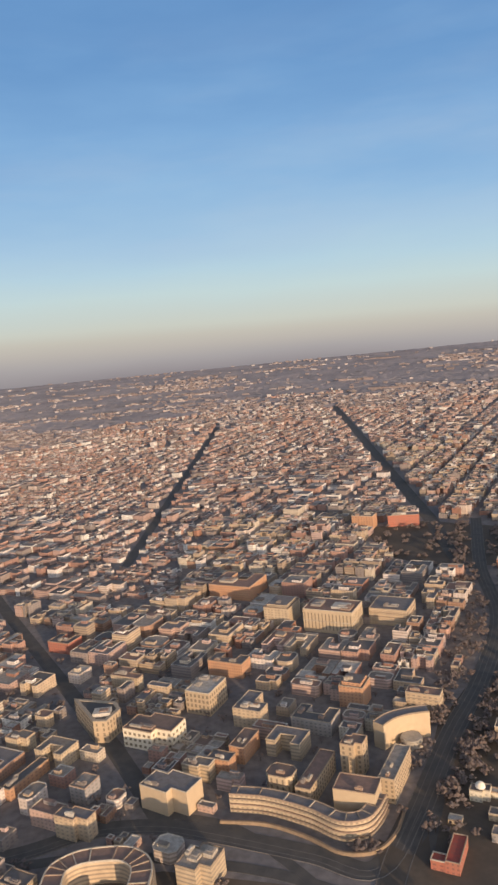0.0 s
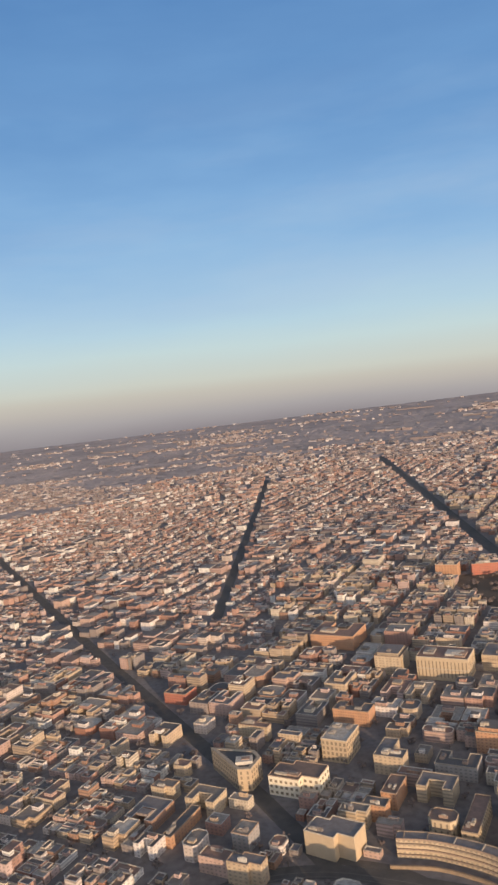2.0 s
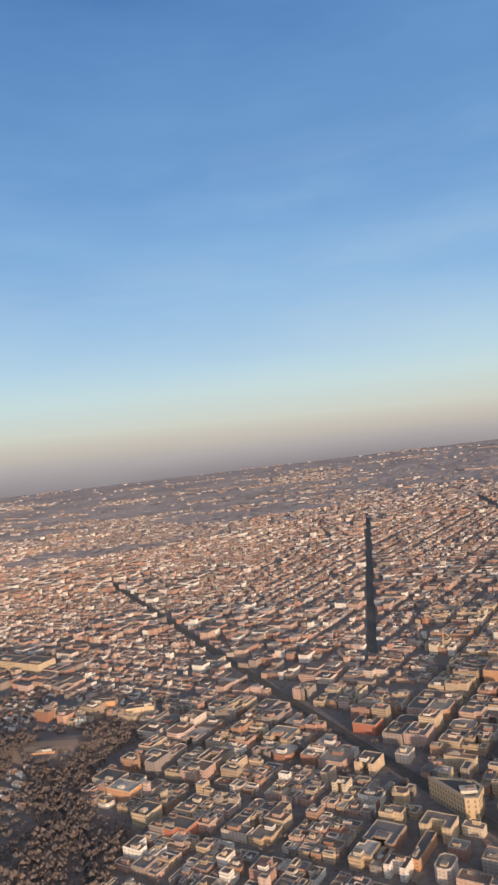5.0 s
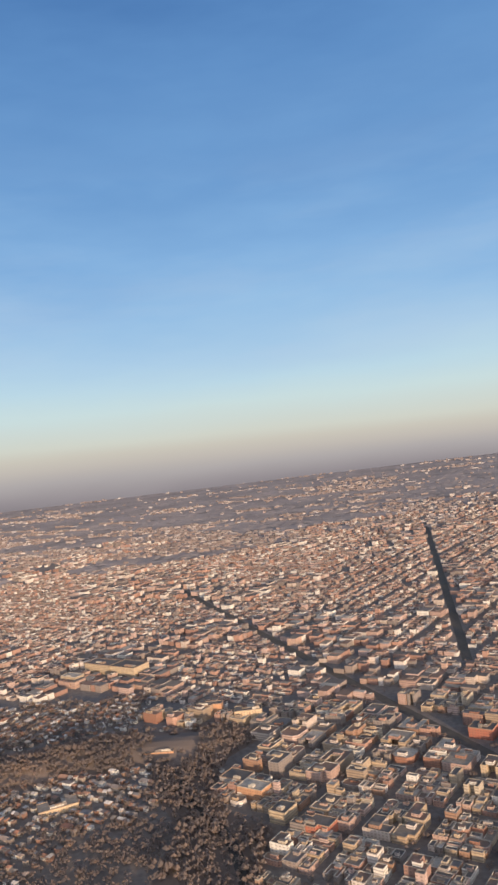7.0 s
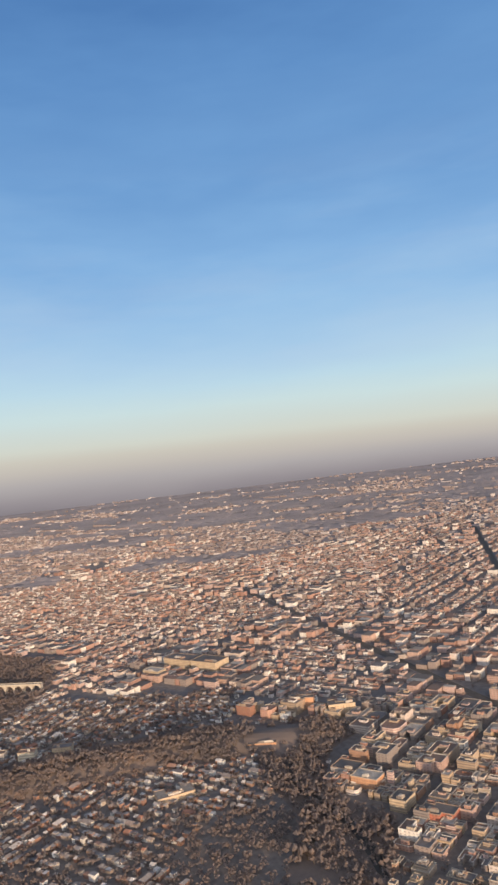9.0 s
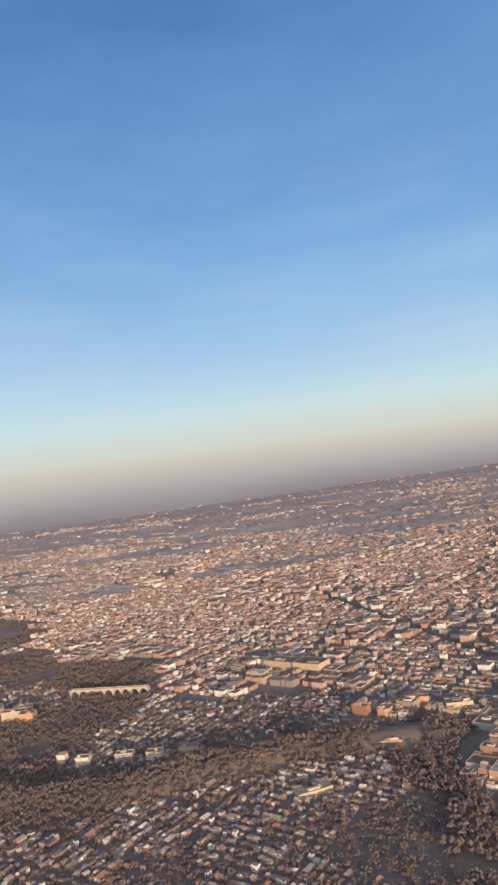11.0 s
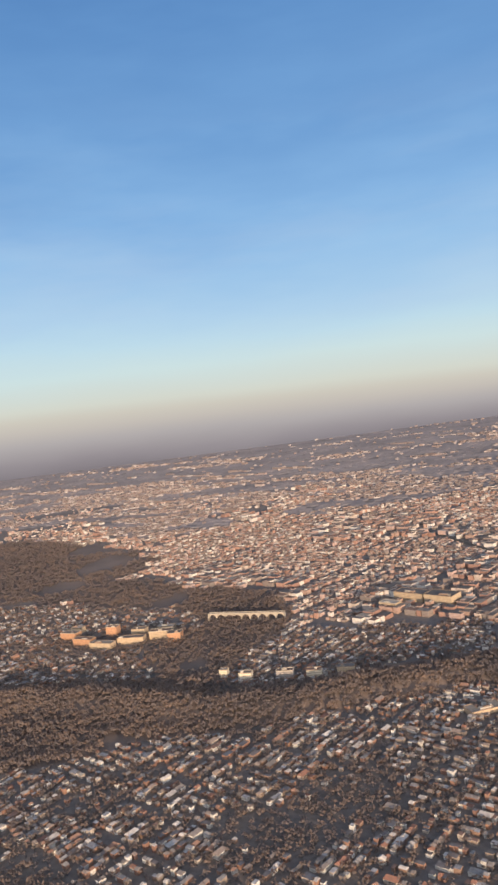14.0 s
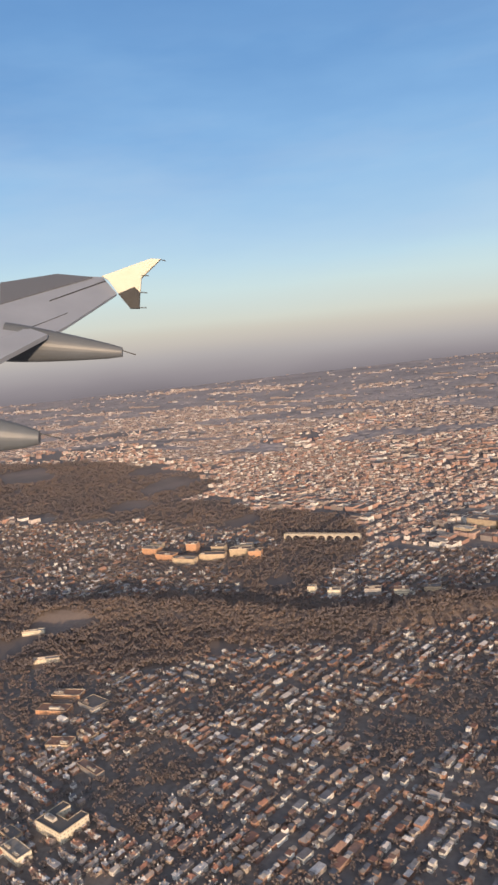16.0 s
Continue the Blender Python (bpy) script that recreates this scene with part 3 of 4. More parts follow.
# the riverside group
building(30, 320, rect(20, 13), 15, G + 0.08, "large windowless cream stone hall with gravel roof", "concert_hall", BLANK, plants=1)
windows(building(51, 338, rect(8, 30), 13, G, "long tan stone apartment slab beside the parkway", "apartment_building", STONE_TAN, plants=2), rect(8, 30), 13, 5, 2.4, 1.1, 1.2)
windows(building(33, 352, outline("step", 11, 11), 18, G, "tan apartment tower with stepped corners", "apartment_tower", STONE_TAN, plants=2), outline("step", 11, 11), 18, 6, 2.6, 1.3, 1.6)
windows(building(-5, 339, outline("chamfer", 14, 11), 13, G, "eight-sided cream apartment block with bay fronts", "apartment_building", STONE_CREAM, plants=1, bands=2), outline("chamfer", 14, 11), 13, 3, 2.2, 1.0, 2.6)
windows(building(12, 341, rect(8, 34), 11, G, "narrow tan apartment slab with a flat roof", "apartment_building", STONE_TAN, plants=2), rect(8, 34), 11, 4, 2.6, 1.2, 1.3)
building(0, 376, outline("front_court", 20, 15), 10, G, "low cream office block round an open court", "office_building", CREAM, plants=1)
building(17, 398, outline("court", 24, 16), 9, G, "dark grey glazed office block with skylights", "office_building", GREY, plants=3)
windows(building(43, 538, rect(39, 24), 18, G, "broad cream stone hall with tall windows", "public_hall", STONE_CREAM, plants=3, bands=1), rect(39, 24), 18, 1, 2.6, 0.8, 12.5, 2.2)
building(5, 560, rect(21, 23), 15, G, "square cream stone block with overhanging roof", "public_hall", CREAM, plants=1, setback=2.0)
building(89, 543, rect(29, 26), 13, G, "tan office block with rows of strip windows", "office_building", TAN, plants=2, bands=3)
windows(building(-76, 398, outline("step", 30, 20), 12, G, "bright white stone office block with stepped wings", "office_building", STONE_WHITE, plants=2), outline("step", 30, 20), 12, 3, 3.0, 1.7, 1.6)
building(-60, 338, outline("step", 26, 17), 13, G - 0.1, "cream stone apartment block with projecting wings", "apartment_building", BLANK, plants=2)
windows(building(-48, 434, rect(17, 22), 15, G, "tan office block with a ribbed metal roof", "office_building", STONE_TAN, plants=3), rect(17, 22), 15, 4, 2.6, 1.5, 2.0)
building(-42, 284, outline("step", 15, 16), 12, G, "cream apartment block with stepped roof terraces", "apartment_building", CREAM, plants=3)
building(66, 283, rect(6, 18), 6, G, "low brick hall with a red roof", "brick_hall", RED, plain("red_tiles", [(0.34, 0.07, 0.05)], False), plants=0)
building(-31, 632, outline("court", 40, 34), 13, G, "large orange stone office block round a court", "office_building", ORANGE, plants=3)
building(150, 800, rect(34, 12), 13, radians(-8), "dark red brick office block beside the square", "office_building", RED, plants=2)
building(108, 806, rect(24, 16), 15, G, "orange brick office block beside the square", "office_building", ORANGE, plants=2)

# blocks along the avenue and the lower streets
building(-106, 350, rect(10, 12), 10, G, "slate-grey office tower with a pale curved top", "office_building", GREY, plants=2)
building(-104, 321, outline("step", 18, 9), 12, G, "tan apartment block with stepped bays", "apartment_building", TAN, plants=2)
building(-149, 429, outline("chamfer", 11, 8), 8, G, "small tan corner block with cut corners", "office_building", TAN, plants=2)
building(-130, 387, outline("front_court", 19, 15), 10, G, "cream apartment block round an open court", "apartment_building", CREAM, plants=2)
building(-142, 367, rect(6, 30), 7, G, "long low orange brick terrace", "brick_terrace", ORANGE, plants=2)
building(-48, 358, outline("step", 15, 9), 10, G, "cream office block with lower wing", "office_building", CREAM, plants=2)
building(-36, 362, rect(13, 8), 10, G, "square orange brick office block", "office_building", ORANGE, plants=2)
building(-24, 377, rect(9, 19), 10, G, "orange brick block with pale roof rim", "office_building", ORANGE, plants=2)
building(43, 422, rect(15, 15), 14, G, "orange brick tower with vertical piers", "office_building", ORANGE, plants=2, setback=1.6)
building(82, 409, rect(20, 9), 11, G, "tan office block with tall window bays", "office_building", TAN, plants=2, bands=2)
building(-18, 413, outline("ell", 18, 22), 12, G, "tan angled office block with a light roof", "office_building", TAN, plants=2)
building(-35, 477, outline("court", 26, 13), 11, G, "orange office block with white roof court", "office_building", ORANGE, plants=2)
building(-102, 471, outline("ell", 22, 13), 10, G, "cream office block with angled wings", "office_building", CREAM, plants=2)
building(-164, 543, outline("court", 20, 16), 9, G, "dark red brick block beside the avenue", "office_building", RED, plants=2)
building(-156, 404, outline("step", 14, 10), 9, G, "cream apartment block with lit upper storeys", "apartment_building", CREAM, plants=2)
building(-120, 283, rect(14, 9), 10, G, "cream apartment slab near the crescent", "apartment_building", CREAM, plants=2)

# low buildings on the lawns beyond the parkway
building(88, 322, outline("step", 9, 7), 6, G, "small white domed hall on a lawn", "domed_hall", WHITEW, plants=1)
building(100, 320, rect(16, 4), 3.5, G, "low white wing with a flat roof", "campus_building", WHITEW, plants=0)
building(94, 305, rect(14, 5), 4, G, "low cream campus wing with flat roof", "campus_building", CREAM, plants=1)
building(92, 291, rect(16, 6), 4.5, G, "low grey campus wing with flat roof", "campus_building", GREY, plants=1)
building(72, 307, rect(6, 4), 2.6, G, "small cream pavilion among bare trees", "pavilion", CREAM, plants=0)
building(60, 279, rect(11, 5), 5, G, "low brick wing with a red roof", "brick_hall", RED, plain("red_roof_tiles", [(0.34, 0.07, 0.05)], False), plants=0)
building(118, 372, rect(12, 9), 7, G, "cream lecture block beside bare trees", "campus_building", CREAM, plants=1)
building(130, 350, rect(14, 9), 6, G, "tan lecture block with flat roof", "campus_building", TAN, plants=1)
s = Soup()
for k in range(7):
    e, f = math.pi / 2 * k / 7, math.pi / 2 * (k + 1) / 7
    for i in range(16):
        a, b = 2 * math.pi * i / 16, 2 * math.pi * (i + 1) / 16
        q = len(s.v)
        s.v += [(88 + 2.4 * math.cos(u) * math.cos(a1), 322 + 2.4 * math.cos(u) * math.sin(a1), 6 + 2.6 * math.sin(u)) for u, a1 in ((e, a), (e, b), (f, b), (f, a))]
        s.face((q, q + 1, q + 2, q + 3))
tagged(new("dome", s.mesh("dome", [WHITE])), "round white dome on the small hall's roof", "dome")

# the triangular block at the avenue
BUILT.append((-126, 424, 14))
tri = [(-130 + 114, 432 - 412), (-112 + 114, 402 - 412), (-104 + 114, 401 - 412), (-98 + 114, 414 - 412), (-102 + 114, 423 - 412)]
windows(building(-114, 412, tri, 14, 0, "wedge-shaped orange stone office block at the avenue corner", "office_building", STONE_TAN, plain("dark_felt_roof", [(0.09, 0.085, 0.085)], False), plants=2, rim=2.2), tri, 14, 4, 2.5, 1.2, 1.9)


def curved_block(name, way, depth, h, label, wall, bands, bays=True):
    """A long block that follows a curve, with balcony bands and thin party walls on its roof."""
    way = smooth(way, 5)
    mid = way[len(way) // 2]
    thing = tagged(new(name), label, "building")
    thing.location = (*mid, 0)
    local = [(x - mid[0], y - mid[1]) for x, y in way]
    poly = local + beside(local, depth)[::-1]
    for x, y in way:
        BUILT.append((x, y, depth * 0.9))
    s = Soup()
    s.walls(poly, -0.3, h - 0.4)
    part("wall", s, wall, thing)
    s = Soup()
    s.top(poly, h - 0.4)
    part("roof", s, ROOF, thing)
    part("coping", ribbon(local, -0.15, 0.5, h - 0.8, h + 0.1), RIM, thing)
    part("coping", ribbon(local, depth - 0.4, depth + 0.1, h - 0.8, h + 0.1), RIM, thing)
    for k in range(bands):
        z = h * (k + 0.75) / (bands + 0.6)
        part("balcony", ribbon(local, -0.9 if depth > 0 else 0.02, -0.02 if depth > 0 else 0.9, z - 0.25, z + 0.35), RIM, thing)
    if bays:
        for i in range(1, len(local) - 1, 3):
            p, q = beside(local, 0.6)[i], beside(local, depth - 0.5)[i]
            s = Soup()
            s.prism(band([p, q], 0.5), h - 0.4, h + 0.1)
            part("party_wall", s, RIM, thing)
    return thing


curved_block("apartment_terrace", [(-31, 328), (-13, 323), (6, 312), (19, 301), (31, 301), (38, 308), (43, 317)], 6.5, 10, "long curving cream apartment terrace with balcony bands", CREAM, 3)
curved_block("crescent_building", [(-108, 272), (-108, 284), (-104, 291), (-94, 296), (-76, 296), (-66, 290), (-62, 282), (-62, 270)][::-1], 9, 11, "horseshoe-shaped tan apartment block with balconies", TAN, 3)
curved_block("hotel", [(51, 368), (58, 374), (67, 377), (78, 378)], 7, 15, "curved cream hotel with a concave front", BLANK, 0, False)
BUILT.append((-85, 278, 22))
s = Soup()
disc = [(66 + 6 * math.cos(i * math.pi / 12), 371 + 6 * math.sin(i * math.pi / 12)) for i in range(24)]
s.prism(disc, -0.2, 4.6)
s.prism(inset(disc, 0.5), 4.6, 5.2)
tagged(new("drum_pavilion", s.mesh("drum_pavilion", [CONCRETE])), "low round concrete drum beside the curved hotel", "pavilion")
BUILT.append((66, 371, 7))
s = Soup()
quay = smooth([(-36, 320), (-14, 315), (4, 304), (18, 292), (33, 291), (44, 301), (52, 318)], 6)
s = ribbon(quay, 0, 1.1, -0.2, 1.7)
tagged(new("terrace_wall", s.mesh("terrace_wall", [plain("tan_terrace_stone", [(0.30, 0.215, 0.14)], False, 0.5, (0.17, 0.13, 0.095), 0.6)])), "curved tan stone terrace wall along the road", "wall", kind="structure")

# ---- the town's blocks ----

def clear_of(x, y, r):
    if any(off_way(x, y, w) < d + r * 0.6 for w, d in WAYS):
        return False
    return all(math.hypot(x - a, y - b) > r * 0.8 + c * 0.85 for a, b, c in BUILT if abs(x - a) < 60 and abs(y - b) < 60)


def lots(w, d, least, most):
    """Cuts a rectangle round the origin into building lots."""
    out, todo = [], [(0.0, 0.0, w, d)]
    while todo:
        x, y, a, b = todo.pop()
        if max(a, b) < most and (max(a, b) < least * 1.7 or rnd.random() < 0.55):
            out.append((x, y, a, b))
        elif a > b:
            k = a * rnd.uniform(0.38, 0.62)
            todo += [(x - a / 2 + k / 2, y, k, b), (x + k / 2, y, a - k, b)]
        else:
            k = b * rnd.uniform(0.38, 0.62)
            todo += [(x, y - b / 2 + k / 2, a, k), (x, y + k / 2, a, b - k)]
    return out


LABELS = {"box": "flat-roofed stone office block in a town street", "court": "stone office block round a rear court", "front_court": "stone block with an open front court",
          "ell": "angled stone office block with flat roof", "step": "stone block with stepped corners and flat roof", "chamfer": "stone block with cut corners and flat roof"}
BU, BV, SU, SV = 52.0, 44.0, 9.0, 8.5
town = Soup()
rows = Soup()
singles = 0
spots_for_trees = []
for iu in range(-6, 58):
    for iv in range(-92, 30):
        mid = GU * (iu * BU) + GV * (iv * BV)
        bx, by = mid.x, mid.y
        if not seen(bx, by, 60) or by > 2750:
            continue
        z = zone(bx, by)
        near = by < 500 and -345 < bx < 240
        if z == "rows":
            # terraces of narrow houses along the streets, cut up now and then by larger blocks
            big = noise.noise((bx * 0.006, by * 0.004, 8.8)) + (0.22 if inside(APARTMENTS, bx, by) else 0)
            patch = noise.noise((bx * 0.0035, by * 0.0035, 2.1))
            if big > 0.15:
                plots = [(cu, cv, a - rnd.uniform(0.6, 2), b - rnd.uniform(0.6, 2), rnd.uniform(4.5, 9)) for cu, cv, a, b in lots(BU - SU, BV - SV, 8, 20)]
            else:
                plots = []
                along, across = ((BU - SU), (BV - SV)) if patch > -0.06 else ((BV - SV), (BU - SU))
                lines = 4 if along > across else 5
                for k in range(lines):
                    c = -across / 2 + across * (k + 0.5) / lines + (0.9 if k % 2 == 0 else -0.9) + rnd.uniform(-0.8, 0.8)
                    u, tall = -along / 2, rnd.uniform(3.0, 4.6)
                    while u < along / 2 - 2:
                        w = rnd.choice((2.6, 3.0, 3.6, 4.2, 5.5, 8.0)) * (1 if by < 1300 else 1.4)
                        deep = rnd.uniform(4.2, 6.2)
                        h = tall + rnd.uniform(-0.7, 0.9) + (rnd.uniform(2, 5) if rnd.random() < 0.05 else 0)
                        plots.append((u + w / 2, c, w, deep, h) if along > across or patch > -0.06 else (c, u + w / 2, deep, w, h))
                        u += w + (rnd.uniform(1.5, 5) if rnd.random() < 0.16 else 0)
            for cu, cv, a, b, h in plots:
                p = mid + GU * cu + GV * cv
                thin = max(0, noise.noise((p.x * 0.009, p.y * 0.006, 4.4)) - 0.12)
                if rnd.random() < (0.45 if p.x < -1150 else 0.06) + max(0, by - 1300) * 0.00055 + 0.9 * thin or zone(p.x, p.y) != "rows":
                    continue
                if any(off_way(p.x, p.y, w) < d + 2.5 for w, d in WAYS):
                    continue
                rows.prism(turn(rect(a, b), p.x, p.y, GRID), 0, h, 0, 1)
                if by < 1200 and rnd.random() < 0.25:
                    rows.prism(turn(rect(a * 0.4, b * 0.3, 0, rnd.uniform(-0.2, 0.2) * b), p.x, p.y, GRID), h, h + 0.8, 0, 1)
            if by < 1500:
                for _ in range(9):
                    q = mid + GU * rnd.uniform(-26, 26) + GV * rnd.uniform(-22, 22)
                    spots_for_trees.append((q.x, q.y))
            continue
        if z != "town":
            continue
        if by < 620:
            for _ in range(7):
                q = mid + GU * rnd.choice((-26, 26, rnd.uniform(-26, 26))) + GV * rnd.choice((-22, 22, rnd.uniform(-22, 22)))
                spots_for_trees.append((q.x, q.y))
        tall = rnd.choice((6.0, 6.5, 7.0, 7.5, 8.5))
        small = by < 480 and bx < -55 and noise.noise((bx * 0.02, by * 0.02, 3.7)) > -0.12
        for cu, cv, a, b in lots(BU - SU, BV - SV, *((5.0, 17) if small else (10.0, 29) if by < 640 else (8.5, 22))):
            p = mid + GU * cu + GV * cv
            if zone(p.x, p.y) != "town" or not seen(p.x, p.y, 20):
                continue
            a, b = a - rnd.uniform(0.4, 1.8), b - rnd.uniform(0.4, 1.8)
            r = 0.5 * math.hypot(a, b)
            if not clear_of(p.x, p.y, r):
                a, b = a * 0.6, b * 0.6
                r *= 0.6
                if not clear_of(p.x, p.y, r):
                    if near:
                        spots_for_trees.append((p.x, p.y))
                    continue
            h = tall * rnd.uniform(0.78, 1.25) * (1.35 if rnd.random() < 0.1 else 1)
            if small:
                h = rnd.uniform(3.2, 6.2) + (rnd.uniform(3, 6) if rnd.random() < 0.14 else 0)
            elif a * b < 60:
                h = min(h, rnd.uniform(3.5, 6))
            kind = rnd.choice(("box", "box", "court", "court", "front_court", "ell", "ell", "step", "chamfer")) if min(a, b) > 7 else "box"
            quarter = rnd.choice((0, 0, math.pi))
            if near and singles < 380:
                singles += 1
                building(p.x, p.y, outline(kind, b, a), h, G + quarter, LABELS[kind], plants=rnd.choice((3, 4, 5, 6)) if a * b > 110 else 1, group="town blocks",
                         setback=rnd.choice((0, 1.6, 2.4)) if kind in ("box", "chamfer") and min(a, b) > 10 else 0)
            else:
                q = turn(outline(kind, b, a), p.x, p.y, G + quarter)
                town.walls(q, 0, h, 0)
                i = inset(q, 0.5)
                town.ring(q, i, h, 2)
                town.walls(i, h - 0.5, h, 2, True)
                town.top(i, h - 0.5, 1)
                if min(a, b) > 6:
                    e = turn(rect(b * 0.4, a * 0.22, rnd.uniform(-0.12, 0.12) * b, -a * rnd.uniform(0.1, 0.3)), p.x, p.y, G + quarter)
                    town.prism(e, h - 0.5, h + rnd.uniform(0.8, 2), 0, 1)
RIM_FAR = plain("town_coping", [(0.50, 0.44, 0.36), (0.60, 0.55, 0.48), (0.34, 0.29, 0.24)], True, 1.0)
tagged(new("town_blocks", town.mesh("town_blocks", [FACADE_FAR, ROOF_FAR, RIM_FAR])), "dense flat-roofed stone town blocks in low sun", "town", kind="stuff")
tagged(new("row_houses", rows.mesh("row_houses", [FACADE_ROW, ROOF_FAR])), "dense rows of small brick town houses", "town", kind="stuff")


# ---- houses among trees ----
def house(w, d, h, kind):
    """A small house: walls, a pitched or hipped roof with eaves, and a chimney."""
    thing = new("house")
    s = Soup()
    s.walls(rect(w, d), -0.2, h)
    if kind == "gable":
        for x in (-w / 2, w / 2):
            t = [(x, -d / 2, h), (x, d / 2, h), (x, 0, h + d * 0.32)]
            s.tri(*(t if x > 0 else t[::-1]))
    part("wall", s, HWALL_ONE, thing)
    s = Soup()
    e, r = 0.3, (w / 2 + 0.2 if kind == "gable" else max(0.3, w / 2 - d / 2))
    if kind == "flat":
        s.prism(rect(w + 0.4, d + 0.4), h, h + 0.35)
        s.prism(rect(w * 0.3, d * 0.3, w * 0.1, 0), h + 0.35, h + 1.0)
    else:
        z, t = h - 0.1, h + d * 0.34
        c = [(-w / 2 - e, -d / 2 - e, z), (w / 2 + e, -d / 2 - e, z), (w / 2 + e, d / 2 + e, z), (-w / 2 - e, d / 2 + e, z), (-r, 0, t), (r, 0, t)]
        s.v += c
        for f in ((0, 1, 5, 4), (2, 3, 4, 5), (1, 2, 5), (3, 0, 4)):
            s.face(f)
        s.face((3, 2, 1, 0))
    part("roof", s, HROOF_ONE, thing)
    s = Soup()
    s.prism(rect(0.7, 0.7, w * 0.28, d * 0.2), h, h + d * 0.34 + 0.7)
    part("chimney", s, HWALL_ONE, thing)
    return thing


SIZES = ((2.6, 3.6, 2.6, "gable"), (3.4, 3.4, 2.6, "gable"), (3.3, 3.3, 2.8, "hip"), (2.2, 4.0, 3.1, "flat"), (4.2, 3.6, 2.8, "hip"), (2.8, 4.2, 2.9, "flat"), (5.5, 3.4, 2.8, "gable"), (8, 4.2, 3.2, "flat"))
VARIANTS = [house(*size) for size in SIZES]
HOUSE_LABEL = ("small gabled house among bare trees", "gabled house with chimney among bare trees", "square hipped-roof house among bare trees", "flat-roofed terrace house among bare trees",
               "hipped-roof house with chimney among trees", "narrow flat-roofed town house among trees", "long gabled terrace among bare trees", "long flat-roofed terrace among bare trees")
for ob, text in zip(VARIANTS, HOUSE_LABEL):
    tagged(ob, text, "house", "houses among trees")
used = [False] * len(VARIANTS)


def place_house(k, x, y, a):
    if used[k]:
        return copy_thing(VARIANTS[k], pose(x, y, 0, 0, 0, math.degrees(a)))
    used[k] = True
    VARIANTS[k].location, VARIANTS[k].rotation_euler = (x, y, 0), (0, 0, a)
    return VARIANTS[k]


hstuff = Soup()


def stuff_house(x, y, w, d, h, a, pitched):
    q = turn(rect(w, d), x, y, a)
    hstuff.walls(q, 0, h, 0)
    if not pitched:
        hstuff.top(q, h, 1)
        return
    t = h + d * 0.33
    r = turn([(-w * 0.35, 0), (w * 0.35, 0)], x, y, a)
    b = len(hstuff.v)
    hstuff.v += [(px, py, h) for px, py in turn(rect(w + 0.5, d + 0.5), x, y, a)] + [(px, py, t) for px, py in r]
    for f in ((0, 1, 5, 4), (2, 3, 4, 5), (1, 2, 5), (3, 0, 4)):
        hstuff.face(tuple(b + i for i in f), None, 1)


HG = GRID + radians(4)
HU, HV = Vector((math.cos(HG), math.sin(HG))), Vector((math.sin(HG), -math.cos(HG)))
tree_spots, single_houses = [], 0
for iu in range(-18, 42):
    for iv in range(-84, 28):
        mid = HU * (iu * 40.0 + 9 * noise.noise((iv * 0.7, 3.3, 0.5))) + HV * (iv * 21.0)
        if not seen(mid.x, mid.y, 30) or mid.y > 1150 or zone(mid.x, mid.y) not in ("houses", "wood"):
            continue
        lush = noise.noise((mid.x * 0.009, mid.y * 0.009, 1.7))
        # some blocks front the cross streets
        cross = noise.noise((mid.x * 0.011, mid.y * 0.011, 4.4)) > 0.12
        AU, AV, half, offs = (HV, HU, 8.5, (-15.5, -6.0, 5.0, 15.0)) if cross else (HU, HV, 17.5, (-6.6, 6.6) if lush < -0.08 or noise.noise((mid.x * 0.03, mid.y * 0.03, 6.1)) > 0 else (-6.6, -0.5, 6.6))
        for off in offs:
            u = -half + rnd.uniform(0, 3)
            while u < half - 1.5:
                w = rnd.choice((2.2, 2.3, 2.5, 2.7, 3.0, 3.4, 4.2, 5.5)) if rnd.random() > 0.04 else 9.0
                p = mid + AU * (u + w / 2) + AV * (off + rnd.uniform(-0.4, 0.4))
                u += w + rnd.choice((0.05, 0.05, 0.05, 0.05, 0.5, 2.0))
                z = zone(p.x, p.y)
                if z != "houses" or inside(HOSPITAL, p.x, p.y) or rnd.random() < 0.14 + max(0, lush - 0.06) * (3.2 if p.y < 520 else 0.8) + (0.4 if p.x < -790 and p.y > 540 else 0) or not clear_of(p.x, p.y, 3.0) or not seen(p.x, p.y, 30):
                    if z == "houses" and rnd.random() < 0.7:
                        tree_spots.append((p.x, p.y))
                    continue
                a = HG + (math.pi / 2 if (rnd.random() < 0.06) != cross else 0) + rnd.uniform(-0.04, 0.04)
                if single_houses < 330 and p.y < 210 and -880 < p.x < -480:
                    single_houses += 1
                    place_house(min(range(8), key=lambda k: abs(SIZES[k][0] - w) + rnd.random() * 1.2), p.x, p.y, a)
                else:
                    stuff_house(p.x, p.y, w, rnd.uniform(2.9, 4.3) if w < 8 else 5.5, rnd.uniform(2.2, 3.5) + (1.5 if rnd.random() < 0.08 else 0), a, rnd.random() < 0.45)
        for _ in range(20 if lush > -0.05 else 13):
            q = mid + HU * rnd.uniform(-20, 20) + HV * (rnd.choice((-10.5, -2, 2, 0, 10.5)) + rnd.uniform(-1.8, 1.8))
            if zone(q.x, q.y) == "houses":
                tree_spots.append((q.x, q.y))
tagged(new("suburb_houses", hstuff.mesh("suburb_houses", [HWALL, HROOF])), "many small houses along leafless residential streets", "houses", kind="stuff")

